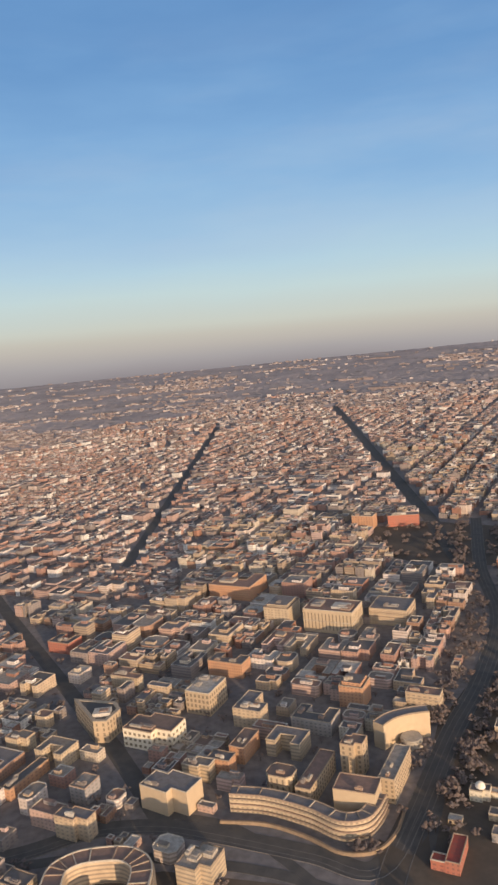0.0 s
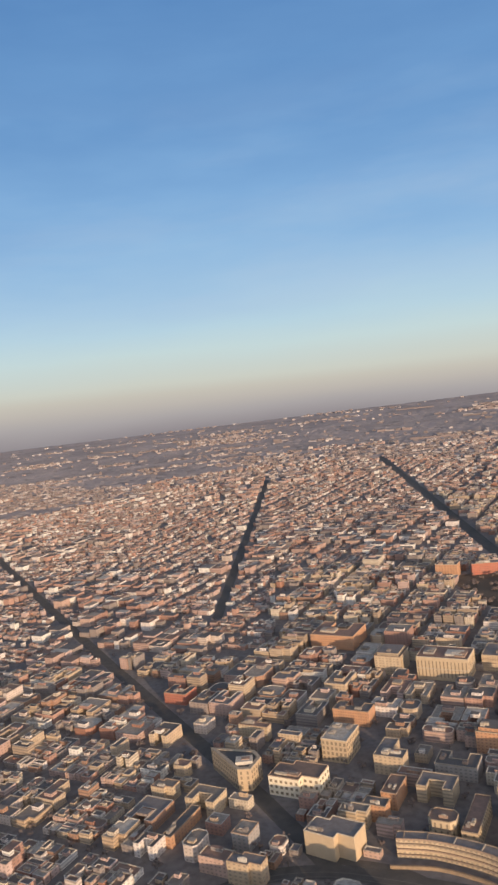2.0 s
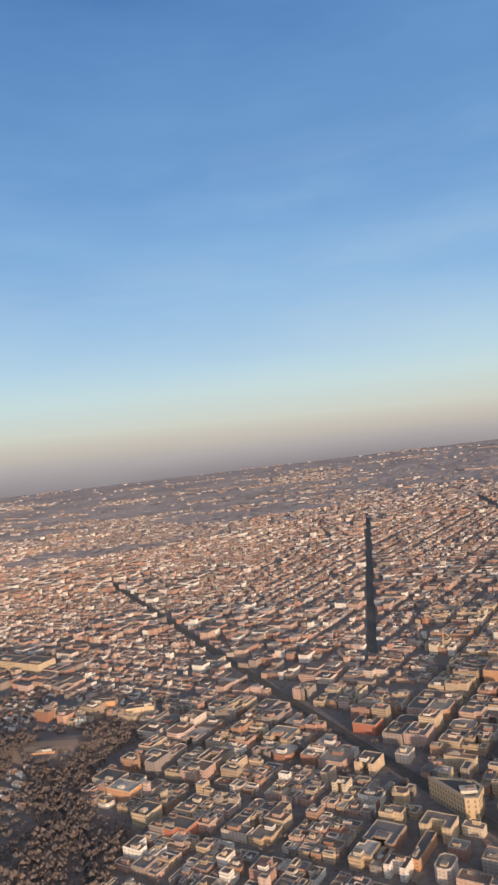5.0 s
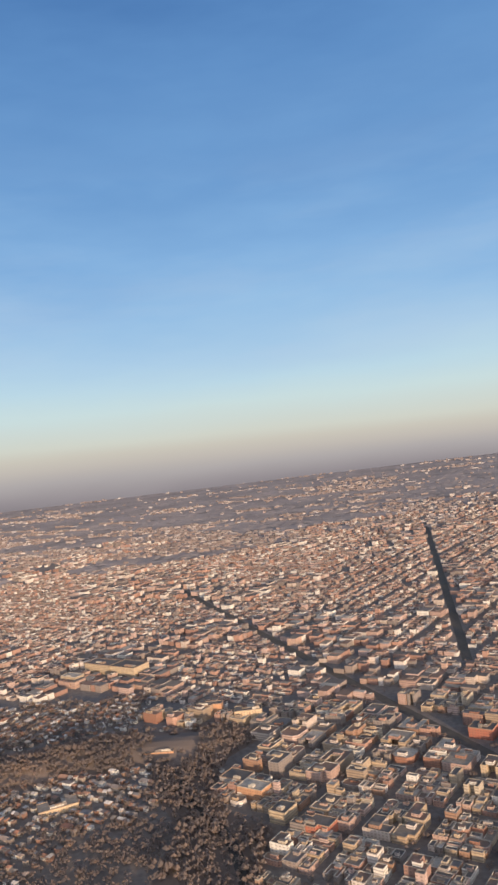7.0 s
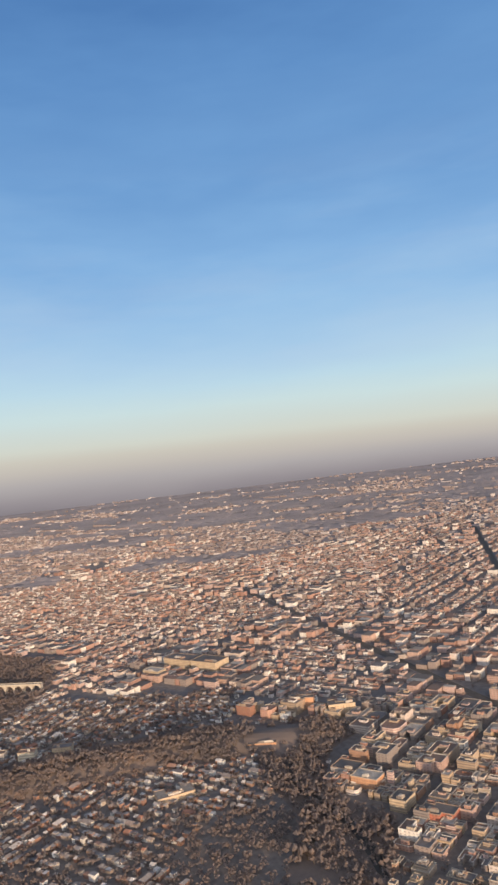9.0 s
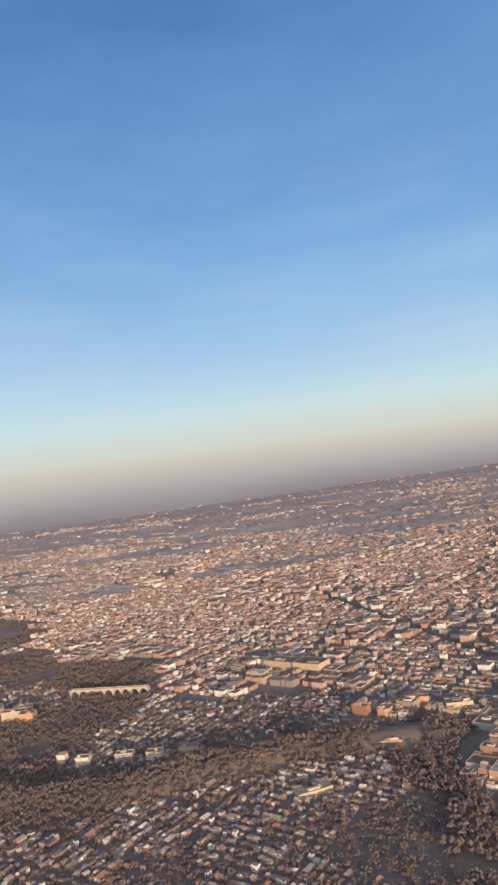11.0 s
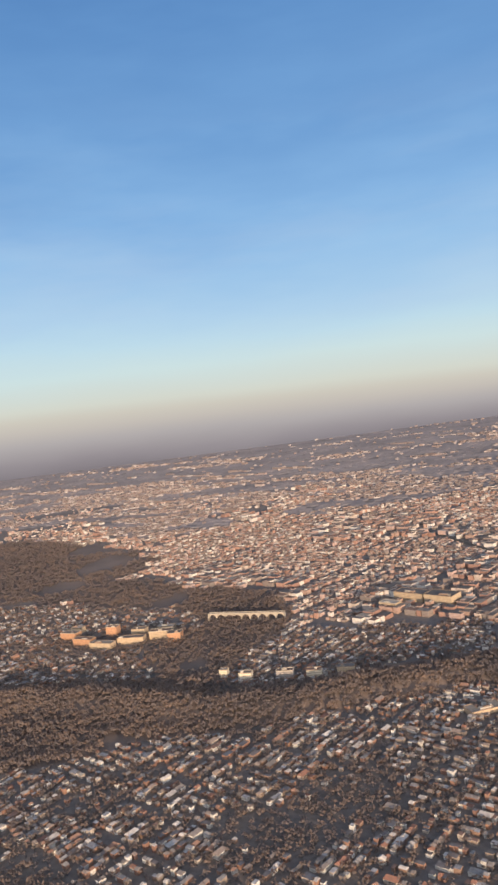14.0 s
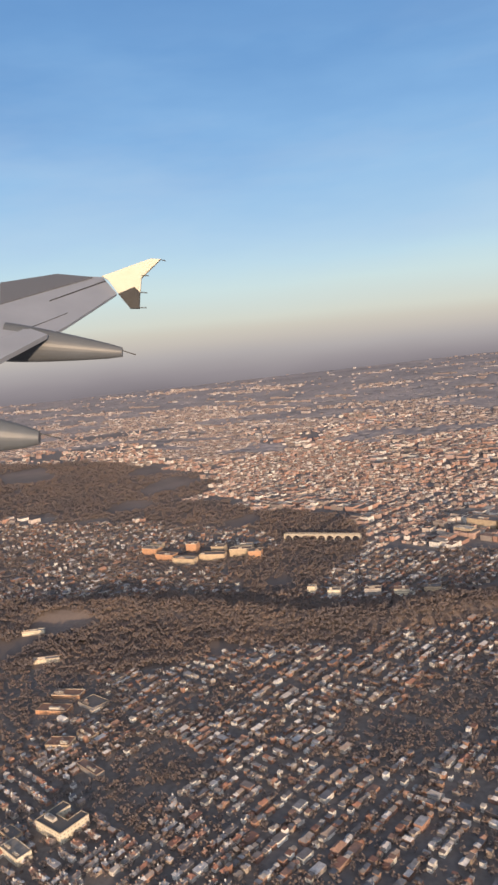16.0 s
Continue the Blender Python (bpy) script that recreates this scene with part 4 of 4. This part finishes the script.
# larger things in the wooded quarter
RUST = plain("rust_brown_roofing", [(0.27, 0.15, 0.105)], False, 0.3, (0.17, 0.11, 0.085), 0.5)
for x, y, w, d, h, a, wall, kind, label in ((-412, 628, 27, 12, 12, 0, ORANGE, "step", "tall orange brick apartment block above the wooded creek"), (-370, 612, 26, 14, 11, 8, TAN, "court", "tan apartment block with cream balconies above the creek"),
                                            (-437, 537, 26, 8, 6, 4, ORANGE, "rect", "long orange brick block at the wood's edge"), (-494, 452, 30, 16, 5, 30, TAN, "court", "brown schoolhouse round a long court"),
                                            (-317, 424, 13, 16, 9, -26, CREAM, "rect", "cream apartment block beside the creek wood"), (-293, 405, 24, 16, 8, -26, RED, "step", "dark red brick block beside the creek wood")):
    building(x, y, outline(kind, w, d), h, radians(a), label, "apartment_building", wall, plants=2)
for x, y, w, d, h, a, wall, roof in ((-1040, 402, 24, 6, 5, 20, WHITEW, None), (-981, 340, 28, 6, 5, 19, WHITEW, None), (-917, 280, 27, 11, 4, 6, ORANGE, RUST), (-914, 254, 29, 12, 4, 4, ORANGE, RUST),
                                     (-884, 268, 22, 16, 4, -22, GREY, None), (-876, 206, 20, 12, 5, 8, TAN, RUST), (-862, 222, 18, 9, 4, -24, TAN, RUST), (-834, 180, 26, 7, 4, -26, GREY, None),
                                     (-832, 92, 20, 10, 6, -24, WHITEW, None), (-846, 106, 14, 8, 5, -24, CREAM, None)):
    building(x, y, rect(w, d), h, radians(a), "low flat-roofed institute wing among bare trees", "institute_wing", wall, roof, plants=2, group="institute wings")
building(-818, 121, outline("court", 26, 22), 8, radians(-20), "white stone institute with roof plant and courts", "institute", WHITEW, plants=3)
for x, y, w, d, h, a, wall in ((-1037, 684, 26, 14, 10, -8, ORANGE), (-1002, 659, 30, 12, 9, -10, ORANGE), (-967, 644, 34, 12, 8, -8, CREAM), (-932, 659, 36, 12, 9, 5, TAN), (-897, 676, 30, 12, 11, 8, CREAM),
                               (-872, 664, 18, 14, 12, 8, ORANGE), (-977, 694, 16, 12, 13, 0, ORANGE), (-937, 694, 20, 12, 9, 0, CREAM), (-902, 704, 24, 10, 8, 4, TAN), (-1042, 712, 18, 10, 8, -8, CREAM)):
    building(x, y, rect(w, d), h, radians(a), "sunlit brick hospital wing with flat roof", "hospital_wing", wall, plants=1, group="hospital wings")
for x, y, w, d, h in ((-583, 802, 44, 22, 12), (-542, 781, 40, 26, 13), (-608, 763, 26, 14, 10)):
    building(x, y, rect(w, d), h, G, "large cream apartment block over the row houses", "apartment_building", CREAM, plants=2)
for x, y, w, d, a, wall in ((-358, 477, 22, 16, -26, GREY), (-342, 459, 22, 14, -26, ORANGE), (-734, 529, 14, 9, 5, WHITEW), (-692, 534, 18, 9, 5, GREY), (-661, 535, 16, 9, 8, WHITEW), (-629, 543, 18, 10, 8, CREAM), (-762, 539, 9, 8, 0, WHITEW)):
    building(x, y, rect(w, d), 9, radians(a), "flat-roofed apartment block at the wood's edge", "apartment_building", wall, plants=1)


def bridge(x0, y0, x1, y1, deck, arches):
    """A long viaduct: deck, parapets and a row of arches on piers."""
    thing = tagged(new("arched_bridge"), "long pale concrete bridge of round arches over the valley", "bridge")
    length = math.hypot(x1 - x0, y1 - y0)
    thing.location, thing.rotation_euler = (x0, y0, 0), (0, 0, math.atan2(y1 - y0, x1 - x0))
    s = Soup()
    s.prism(rect(length, 6, length / 2), deck - 0.9, deck)
    part("deck", s, CONCRETE, thing)
    for side in (-3, 3):
        s = Soup()
        s.prism(rect(length, 0.35, length / 2, side), deck - 0.9, deck + 0.8)
        part("parapet", s, CONCRETE, thing)
    span = length / arches
    for k in range(arches):
        s, n, r = Soup(), 12, span / 2 - 0.9
        for i in range(n):
            a0, a1 = math.pi * i / n, math.pi * (i + 1) / n
            xa, xb = span * (k + 0.5) - r * math.cos(a0), span * (k + 0.5) - r * math.cos(a1)
            za, zb = max(0, deck - 1.6 - r) + r * math.sin(a0), max(0, deck - 1.6 - r) + r * math.sin(a1)
            b = len(s.v)
            s.v += [(xa, -2.6, za), (xb, -2.6, zb), (xb, -2.6, deck - 0.9), (xa, -2.6, deck - 0.9), (xa, 2.6, za), (xb, 2.6, zb), (xb, 2.6, deck - 0.9), (xa, 2.6, deck - 0.9)]
            for f in ((0, 1, 2, 3), (7, 6, 5, 4), (0, 4, 5, 1)):
                s.face(tuple(b + j for j in f))
        part("arch", s, CONCRETE, thing)
    for k in range(arches + 1):
        s = Soup()
        s.prism(rect(1.8, 5.4, span * k), -0.3, deck - 0.9)
        part("pier", s, CONCRETE, thing)


bridge(-854, 742, -744, 735, 10, 9)


# ---- trees ----
def tree_shape(seed, h, n, soup=None, x=0.0, y=0.0, trunk=None, z=0.0):
    """A leafless tree: tapered trunk, limbs, and a ragged crown of fine twig clumps."""
    g = random.Random(seed)
    crown, wood = soup or Soup(), trunk if trunk is not None else Soup()
    w = h * g.uniform(0.46, 0.62)
    base = [(0.04 * h * math.cos(i * 2.1), 0.04 * h * math.sin(i * 2.1)) for i in range(3)]
    for i in range(3):
        a, b = base[i], base[(i + 1) % 3]
        k = len(wood.v)
        wood.v += [(x + a[0], y + a[1], -0.1), (x + b[0], y + b[1], -0.1), (x + b[0] * 0.5, y + b[1] * 0.5, h * 0.5), (x + a[0] * 0.5, y + a[1] * 0.5, h * 0.5)]
        wood.face((k, k + 1, k + 2, k + 3))
    first, stem = len(crown.v), len(wood.v) - 12
    tips = []
    for i in range(5):
        t = i * 1.256 + g.uniform(-0.4, 0.4)
        tip = (w * 0.75 * math.cos(t), w * 0.75 * math.sin(t), h * g.uniform(0.6, 0.88))
        tips.append(tip)
        wood.tri((x - 0.02 * h * math.sin(t), y + 0.02 * h * math.cos(t), h * 0.32), (x + 0.02 * h * math.sin(t), y - 0.02 * h * math.cos(t), h * 0.32), (x + tip[0], y + tip[1], tip[2]))
    tips.append((0, 0, h * 0.85))
    for i in range(max(5, n // 5)):
        # clumps of fine twigs, each an uneven knot, with stray sprays beyond them
        c = tips[i % 6]
        k, r = len(crown.v), w * g.uniform(0.36, 0.60)
        m = (x + c[0] + g.gauss(0, w * 0.2), y + c[1] + g.gauss(0, w * 0.2), max(h * 0.38, c[2] + g.gauss(0, h * 0.08)))
        for d in ((1, 0, 0), (0, 1, 0), (-1, 0, 0), (0, -1, 0), (0, 0, 0.9), (0, 0, -0.7)):
            q = r * g.uniform(0.6, 1.25)
            crown.v.append((m[0] + d[0] * q + g.uniform(-0.3, 0.3) * r, m[1] + d[1] * q + g.uniform(-0.3, 0.3) * r, m[2] + d[2] * q))
        for i0, i1, i2 in ((0, 1, 4), (1, 2, 4), (2, 3, 4), (3, 0, 4), (1, 0, 5), (2, 1, 5), (3, 2, 5), (0, 3, 5)):
            crown.face((k + i0, k + i1, k + i2), [(0, 0), (1, 0), (0, 1)])
    for i in range(n // 4):
        c = tips[i % 6]
        p = [c[0] + g.gauss(0, w * 0.34), c[1] + g.gauss(0, w * 0.34), max(h * 0.3, c[2] + g.gauss(0, h * 0.13))]
        s = w * g.uniform(0.1, 0.22)
        t = g.uniform(0, 6.283)
        crown.tri((x + p[0] - s * math.cos(t), y + p[1] - s * math.sin(t), p[2]), (x + p[0] + s * math.cos(t), y + p[1] + s * math.sin(t), p[2] + s * 0.4), (x + p[0], y + p[1], p[2] + s * 1.2))
    if z:
        crown.v[first:] = [(a, b, c + z) for a, b, c in crown.v[first:]]
        wood.v[stem:] = [(a, b, c + z) for a, b, c in wood.v[stem:]]
    return crown, wood


TREES = []
for k in range(6):
    t = tagged(new("tree"), "leafless brown tree with a ragged twig crown", "tree", "park trees")
    crown, wood = tree_shape(k + 50, (3.8, 4.4, 5, 3.6, 5.2, 4.2)[k], 70)
    part("trunk", wood, BARK, t)
    part("crown", crown, TWIGS, t, "fine bare brown twigs")
    TREES.append(t)
place = []
for poly, n in ((PARKSIDE, 70), (SQUARE, 80), (CREEK_PARK, 90), (CAMPUS, 60)):
    xs, ys = [p[0] for p in poly], [p[1] for p in poly]
    k = 0
    while k < n:
        x, y = rnd.uniform(min(xs), max(xs)), rnd.uniform(min(ys), max(ys))
        if inside(poly, x, y):
            k += 1
            if off_way(x, y, PARKWAY) > 9 and all(math.hypot(x - a, y - b) > c for a, b, c in BUILT):
                place.append((x, y))
for k, (x, y) in enumerate(place):
    if k < 6:
        TREES[k].location = (x, y, 0)
    else:
        copy_thing(TREES[k % 6], pose(x, y, 0, 0, 0, rnd.uniform(0, 360)))

crowns, trunks = Soup(), Soup()
count = 0
for poly, gap in ((CREEK_PARK, 6.2), (WOOD_BAND, 6.0), (VALLEY, 7.0)):
    xs, ys = [p[0] for p in poly], [p[1] for p in poly]
    for ix in range(int((max(xs) - min(xs)) / gap)):
        for iy in range(int((max(ys) - min(ys)) / gap)):
            x, y = min(xs) + (ix + rnd.random()) * gap, min(ys) + (iy + rnd.random()) * gap
            if inside(poly, x, y) and seen(x, y, 20) and noise.noise((x * 0.013, y * 0.013, 9.1)) > -0.42 and all(abs(x - a) + abs(y - b) > c * 1.3 for a, b, c in BUILT):
                tree_shape(count, rnd.uniform(3.6, 5.8) * (1.2 + 0.6 * noise.noise((x * 0.03, y * 0.03, 6.0))), 34 if y < 560 else 16, crowns, x, y, trunks, hill(x, y))
                count += 1
for k in range(9000):
    x, y = rnd.uniform(-1130, -350), rnd.uniform(395, 620)
    if not inside(WOOD_BAND, x, y) and not inside(CREEK_PARK, x, y) and hill(x, y) > 0.2 and rnd.random() < 0.75:
        tree_shape(count, rnd.uniform(3.5, 6), 30, crowns, x, y, trunks, hill(x, y))
        count += 1
for k in range(15000):
    x, y = rnd.uniform(-2100, -900), rnd.uniform(815, 1560)
    if inside(FIELD, x, y) and seen(x, y, 60) and noise.noise((x * 0.006, y * 0.005, 7.0)) > -0.16:
        tree_shape(count, rnd.uniform(4, 7), 10, crowns, x, y, trunks)
        count += 1
verge = smooth(PARKWAY, 20)
for k in range(420):
    x, y = rnd.choice(beside(verge, rnd.choice((-1, -1, 1)) * rnd.uniform(7, 22)))
    if all(math.hypot(x - a, y - b) > c * 0.9 for a, b, c in BUILT) and y > 290:
        tree_shape(count, rnd.uniform(3, 5.4), 40, crowns, x + rnd.uniform(-2, 2), y + rnd.uniform(-2, 2), trunks)
        count += 1
for x, y in tree_spots + spots_for_trees:
    if rnd.random() < (0.95 if y < 700 else 0.5) and clear_of(x, y, 1.0):
        tree_shape(count, rnd.uniform(2.4, 4.8), 26 if y < 400 else 14, crowns, x, y, trunks)
        count += 1
tagged(new("bare_woods", crowns.mesh("bare_woods", [TWIGS])), "leafless brown winter trees in woods and streets", "trees", kind="stuff")
tagged(new("tree_trunks", trunks.mesh("tree_trunks", [BARK])), "dark trunks and limbs of the leafless trees", "trees", kind="stuff")

# ---- the far country ----
far_w, far_h = Soup(), Soup()
for k in range(40000):
    y = 640 + 4750 * rnd.random() ** 1.25
    x = rnd.uniform(-1150 - 0.80 * y, 260 + 0.40 * y)
    z = zone(x, y)
    if z != "far":
        continue
    s = rnd.uniform(6, 13) * (1 + y / 1800)
    h = rnd.uniform(1.2, 3.4)
    b = len(far_w.v)
    far_w.v += [(x + s * math.cos(i * 1.2566 + k) * rnd.uniform(0.7, 1.2), y + s * math.sin(i * 1.2566 + k) * rnd.uniform(0.7, 1.2), -0.1) for i in range(5)]
    far_w.v += [(x + rnd.uniform(-2, 2) + s * 0.5 * math.cos(i * 1.2566 + k), y + s * 0.5 * math.sin(i * 1.2566 + k), h * rnd.uniform(0.7, 1.0)) for i in range(5)]
    for i in range(5):
        j = (i + 1) % 5
        far_w.face((b + i, b + j, b + 5 + j, b + 5 + i))
    far_w.face((b + 5, b + 6, b + 7, b + 8, b + 9))
for k in range(42000):
    y = 1400 + 4000 * rnd.random() ** 1.7
    x = rnd.uniform(-1150 - 0.80 * y, 260 + 0.40 * y)
    cl = noise.noise((x * 0.0014, y * 0.0038, 5.0)) + 0.5 * noise.noise((x * 0.005, y * 0.012, 2.0))
    if zone(x, y) != "far" or (cl < (-0.12 if y < 2500 else 0.22) + (y - 1900) * 0.00008 and rnd.random() > 0.025):
        continue
    if y > 3600 and rnd.random() < (y - 3600) / 2200:
        continue
    w = rnd.uniform(4, 9) * (1 + y / 4500) * (2.6 if rnd.random() < 0.07 else 1)
    far_h.prism(turn(rect(w, rnd.uniform(4, 8) * (1 + y / 4500)), x, y, G + rnd.choice((0, 0, 0.5))), 0, rnd.uniform(2.5, 5.5) * (1 + y / 6000), 0, 1)
# large pale sheds and blocks, alone or in short rows
for k in range(60):
    y = rnd.uniform(1600, 4300)
    x = rnd.uniform(-900 - 0.70 * y, 200 + 0.38 * y)
    if zone(x, y) != "far":
        continue
    for i in range(rnd.choice((1, 2, 4, 6))):
        far_h.prism(turn(rect(rnd.uniform(18, 46), rnd.uniform(10, 18)), x + i * 34 * math.cos(G), y + i * 34 * math.sin(G), G), 0, rnd.uniform(5, 10), 0, 1)
# the woods' pale colour carries the haze
tagged(new("far_woods", far_w.mesh("far_woods", [HAZED_TWIGS])), "winter woods paled with painted haze, spreading to the horizon", "woods", kind="stuff")
tagged(new("far_suburbs", far_h.mesh("far_suburbs", [FAR_WALL, ROOF_FAR])), "pale scattered buildings of the far suburbs", "suburbs", kind="stuff")


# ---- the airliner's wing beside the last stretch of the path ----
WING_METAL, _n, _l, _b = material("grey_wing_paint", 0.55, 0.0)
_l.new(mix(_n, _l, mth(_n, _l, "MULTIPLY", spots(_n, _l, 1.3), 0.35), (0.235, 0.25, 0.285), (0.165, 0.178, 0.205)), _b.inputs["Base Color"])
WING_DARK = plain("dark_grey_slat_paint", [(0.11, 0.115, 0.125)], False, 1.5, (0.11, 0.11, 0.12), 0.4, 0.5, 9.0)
# dark blue-grey: the fuselage's shade is painted into the fairings' colour
POD_SHADE_PAINT = plain("fairing_paint_with_hull_shade", [(0.085, 0.094, 0.108)], False, 1.5, (0.06, 0.066, 0.075), 0.4, 0.4, 9.0)
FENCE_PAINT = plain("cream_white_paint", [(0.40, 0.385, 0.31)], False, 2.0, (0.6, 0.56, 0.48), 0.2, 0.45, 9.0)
# black of seams and wicks; on the lower fence it is painted shade
SEAL_AND_SHADE = plain("black_seal_and_fence_shade", [(0.03, 0.03, 0.032)], False, 4.0, (0.05, 0.05, 0.05), 0.4, 0.7)
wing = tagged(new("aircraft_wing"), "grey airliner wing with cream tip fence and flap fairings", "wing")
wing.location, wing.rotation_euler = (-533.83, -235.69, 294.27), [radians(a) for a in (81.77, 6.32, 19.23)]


def slab(corners, thick, drop=(0, -1, 0)):
    """A panel from its upper outline, thickened along drop, in the wing's own axes: x aft, y up, z inboard."""
    s, c = Soup(), len(corners)
    d = Vector(drop) * thick
    s.v += [tuple(p) for p in corners] + [tuple(Vector(p) + d) for p in corners]
    s.face(tuple(range(c)), [(p[0], p[1]) for p in corners])
    s.face(tuple(range(2 * c - 1, c - 1, -1)), [(0, 0)] * c)
    for i in range(c):
        j = (i + 1) % c
        s.face((i, c + i, c + j, j), [(0, 0)] * 4)
    return s


def rod(a, b, r):
    s, a, b = Soup(), Vector(a), Vector(b)
    u = (b - a).normalized().orthogonal() * r
    v = (b - a).normalized().cross(u)
    s.v += [tuple(p + k) for p in (a, b) for k in (u, v, -u, -v)]
    for i in range(4):
        s.face((i, (i + 1) % 4, 4 + (i + 1) % 4, 4 + i), [(0, 0)] * 4)
    return s


def canoe(a, b, r0, r1):
    """A flap-track fairing: a long pod that tapers to a blunt tail."""
    s, a, b, n = Soup(), Vector(a), Vector(b), 32
    rings_of = 9
    for k in range(rings_of):
        t = k / (rings_of - 1)
        r = (r0 + (r1 - r0) * t ** 1.3) * (1 if t < 0.97 else 0.86)
        c = a + (b - a) * t
        s.v += [(c.x, c.y + r * math.sin(2 * math.pi * i / n) * (1.0 if i < n / 2 else 1.15), c.z + 0.75 * r * math.cos(2 * math.pi * i / n)) for i in range(n)]
    for k in range(rings_of - 1):
        for i in range(n):
            j = (i + 1) % n
            s.face((k * n + i, k * n + j, (k + 1) * n + j, (k + 1) * n + i), [(0, 0)] * 4)
    s.face(tuple((rings_of - 1) * n + i for i in range(n)), [(0, 0)] * n)
    s.face(tuple(range(n - 1, -1, -1)), [(0, 0)] * n)
    return s


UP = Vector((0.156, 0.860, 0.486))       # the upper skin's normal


def skin(a, b, c, d, lift):
    return [tuple(Vector(p) + UP * lift) for p in (a, b, c, d)]


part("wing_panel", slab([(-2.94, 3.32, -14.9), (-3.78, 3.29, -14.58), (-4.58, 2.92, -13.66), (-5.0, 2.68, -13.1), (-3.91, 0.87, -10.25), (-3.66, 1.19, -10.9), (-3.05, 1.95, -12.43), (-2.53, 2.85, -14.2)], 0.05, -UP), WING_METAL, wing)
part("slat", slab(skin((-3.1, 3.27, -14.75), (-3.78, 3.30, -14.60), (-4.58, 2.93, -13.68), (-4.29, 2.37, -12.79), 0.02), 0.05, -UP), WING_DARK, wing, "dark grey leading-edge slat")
part("panel_seam", slab(skin((-3.57, 2.53, -13.29), (-2.84, 3.19, -14.69), (-2.85, 3.21, -14.73), (-3.58, 2.55, -13.34), 0.008), 0.02, -UP), SEAL_AND_SHADE, wing)
part("panel_seam", slab(skin((-3.90, 1.57, -11.50), (-3.16, 2.25, -12.94), (-3.17, 2.27, -12.99), (-3.91, 1.60, -11.56), 0.008), 0.02, -UP), SEAL_AND_SHADE, wing)
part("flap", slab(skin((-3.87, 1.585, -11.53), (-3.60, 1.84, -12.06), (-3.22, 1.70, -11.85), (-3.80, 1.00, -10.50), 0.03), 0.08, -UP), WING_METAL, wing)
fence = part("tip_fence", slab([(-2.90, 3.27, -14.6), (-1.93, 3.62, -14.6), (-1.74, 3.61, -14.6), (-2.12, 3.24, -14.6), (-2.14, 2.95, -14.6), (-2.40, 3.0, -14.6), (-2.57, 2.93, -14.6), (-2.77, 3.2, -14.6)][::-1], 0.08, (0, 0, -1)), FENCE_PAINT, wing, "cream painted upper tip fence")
# the fence's shaded lower half, its shade put into the black colour
lower = part("lower_fence", slab([(-2.14, 2.95, -14.58), (-2.25, 3.06, -14.58), (-2.57, 2.92, -14.58), (-2.34, 2.64, -14.62), (-2.16, 2.64, -14.62)], 0.07, (0, 0, -1)), SEAL_AND_SHADE, wing, "lower tip fence with its shade painted in black")
outer_pod = part("flap_fairing", canoe((-3.95, 1.66, -12.1), (-2.08, 1.49, -12.2), 0.30, 0.085), POD_SHADE_PAINT, wing, "pod-shaped flap-track fairing with hull shade in its colour")
inner_pod = part("flap_fairing", canoe((-4.4, 0.20, -9.9), (-2.82, 0.07, -10.0), 0.36, 0.10), POD_SHADE_PAINT, wing, "pod-shaped flap-track fairing with hull shade in its colour")
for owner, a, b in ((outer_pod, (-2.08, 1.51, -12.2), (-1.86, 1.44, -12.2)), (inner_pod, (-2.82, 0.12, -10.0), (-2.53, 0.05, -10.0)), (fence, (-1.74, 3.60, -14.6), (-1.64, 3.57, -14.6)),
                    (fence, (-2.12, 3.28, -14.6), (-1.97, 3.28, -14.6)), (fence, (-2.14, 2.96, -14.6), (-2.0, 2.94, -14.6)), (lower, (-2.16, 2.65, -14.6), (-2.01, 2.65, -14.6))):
    part("static_wick", rod(a, b, 0.008), SEAL_AND_SHADE, owner, "thin dark static discharge wick")
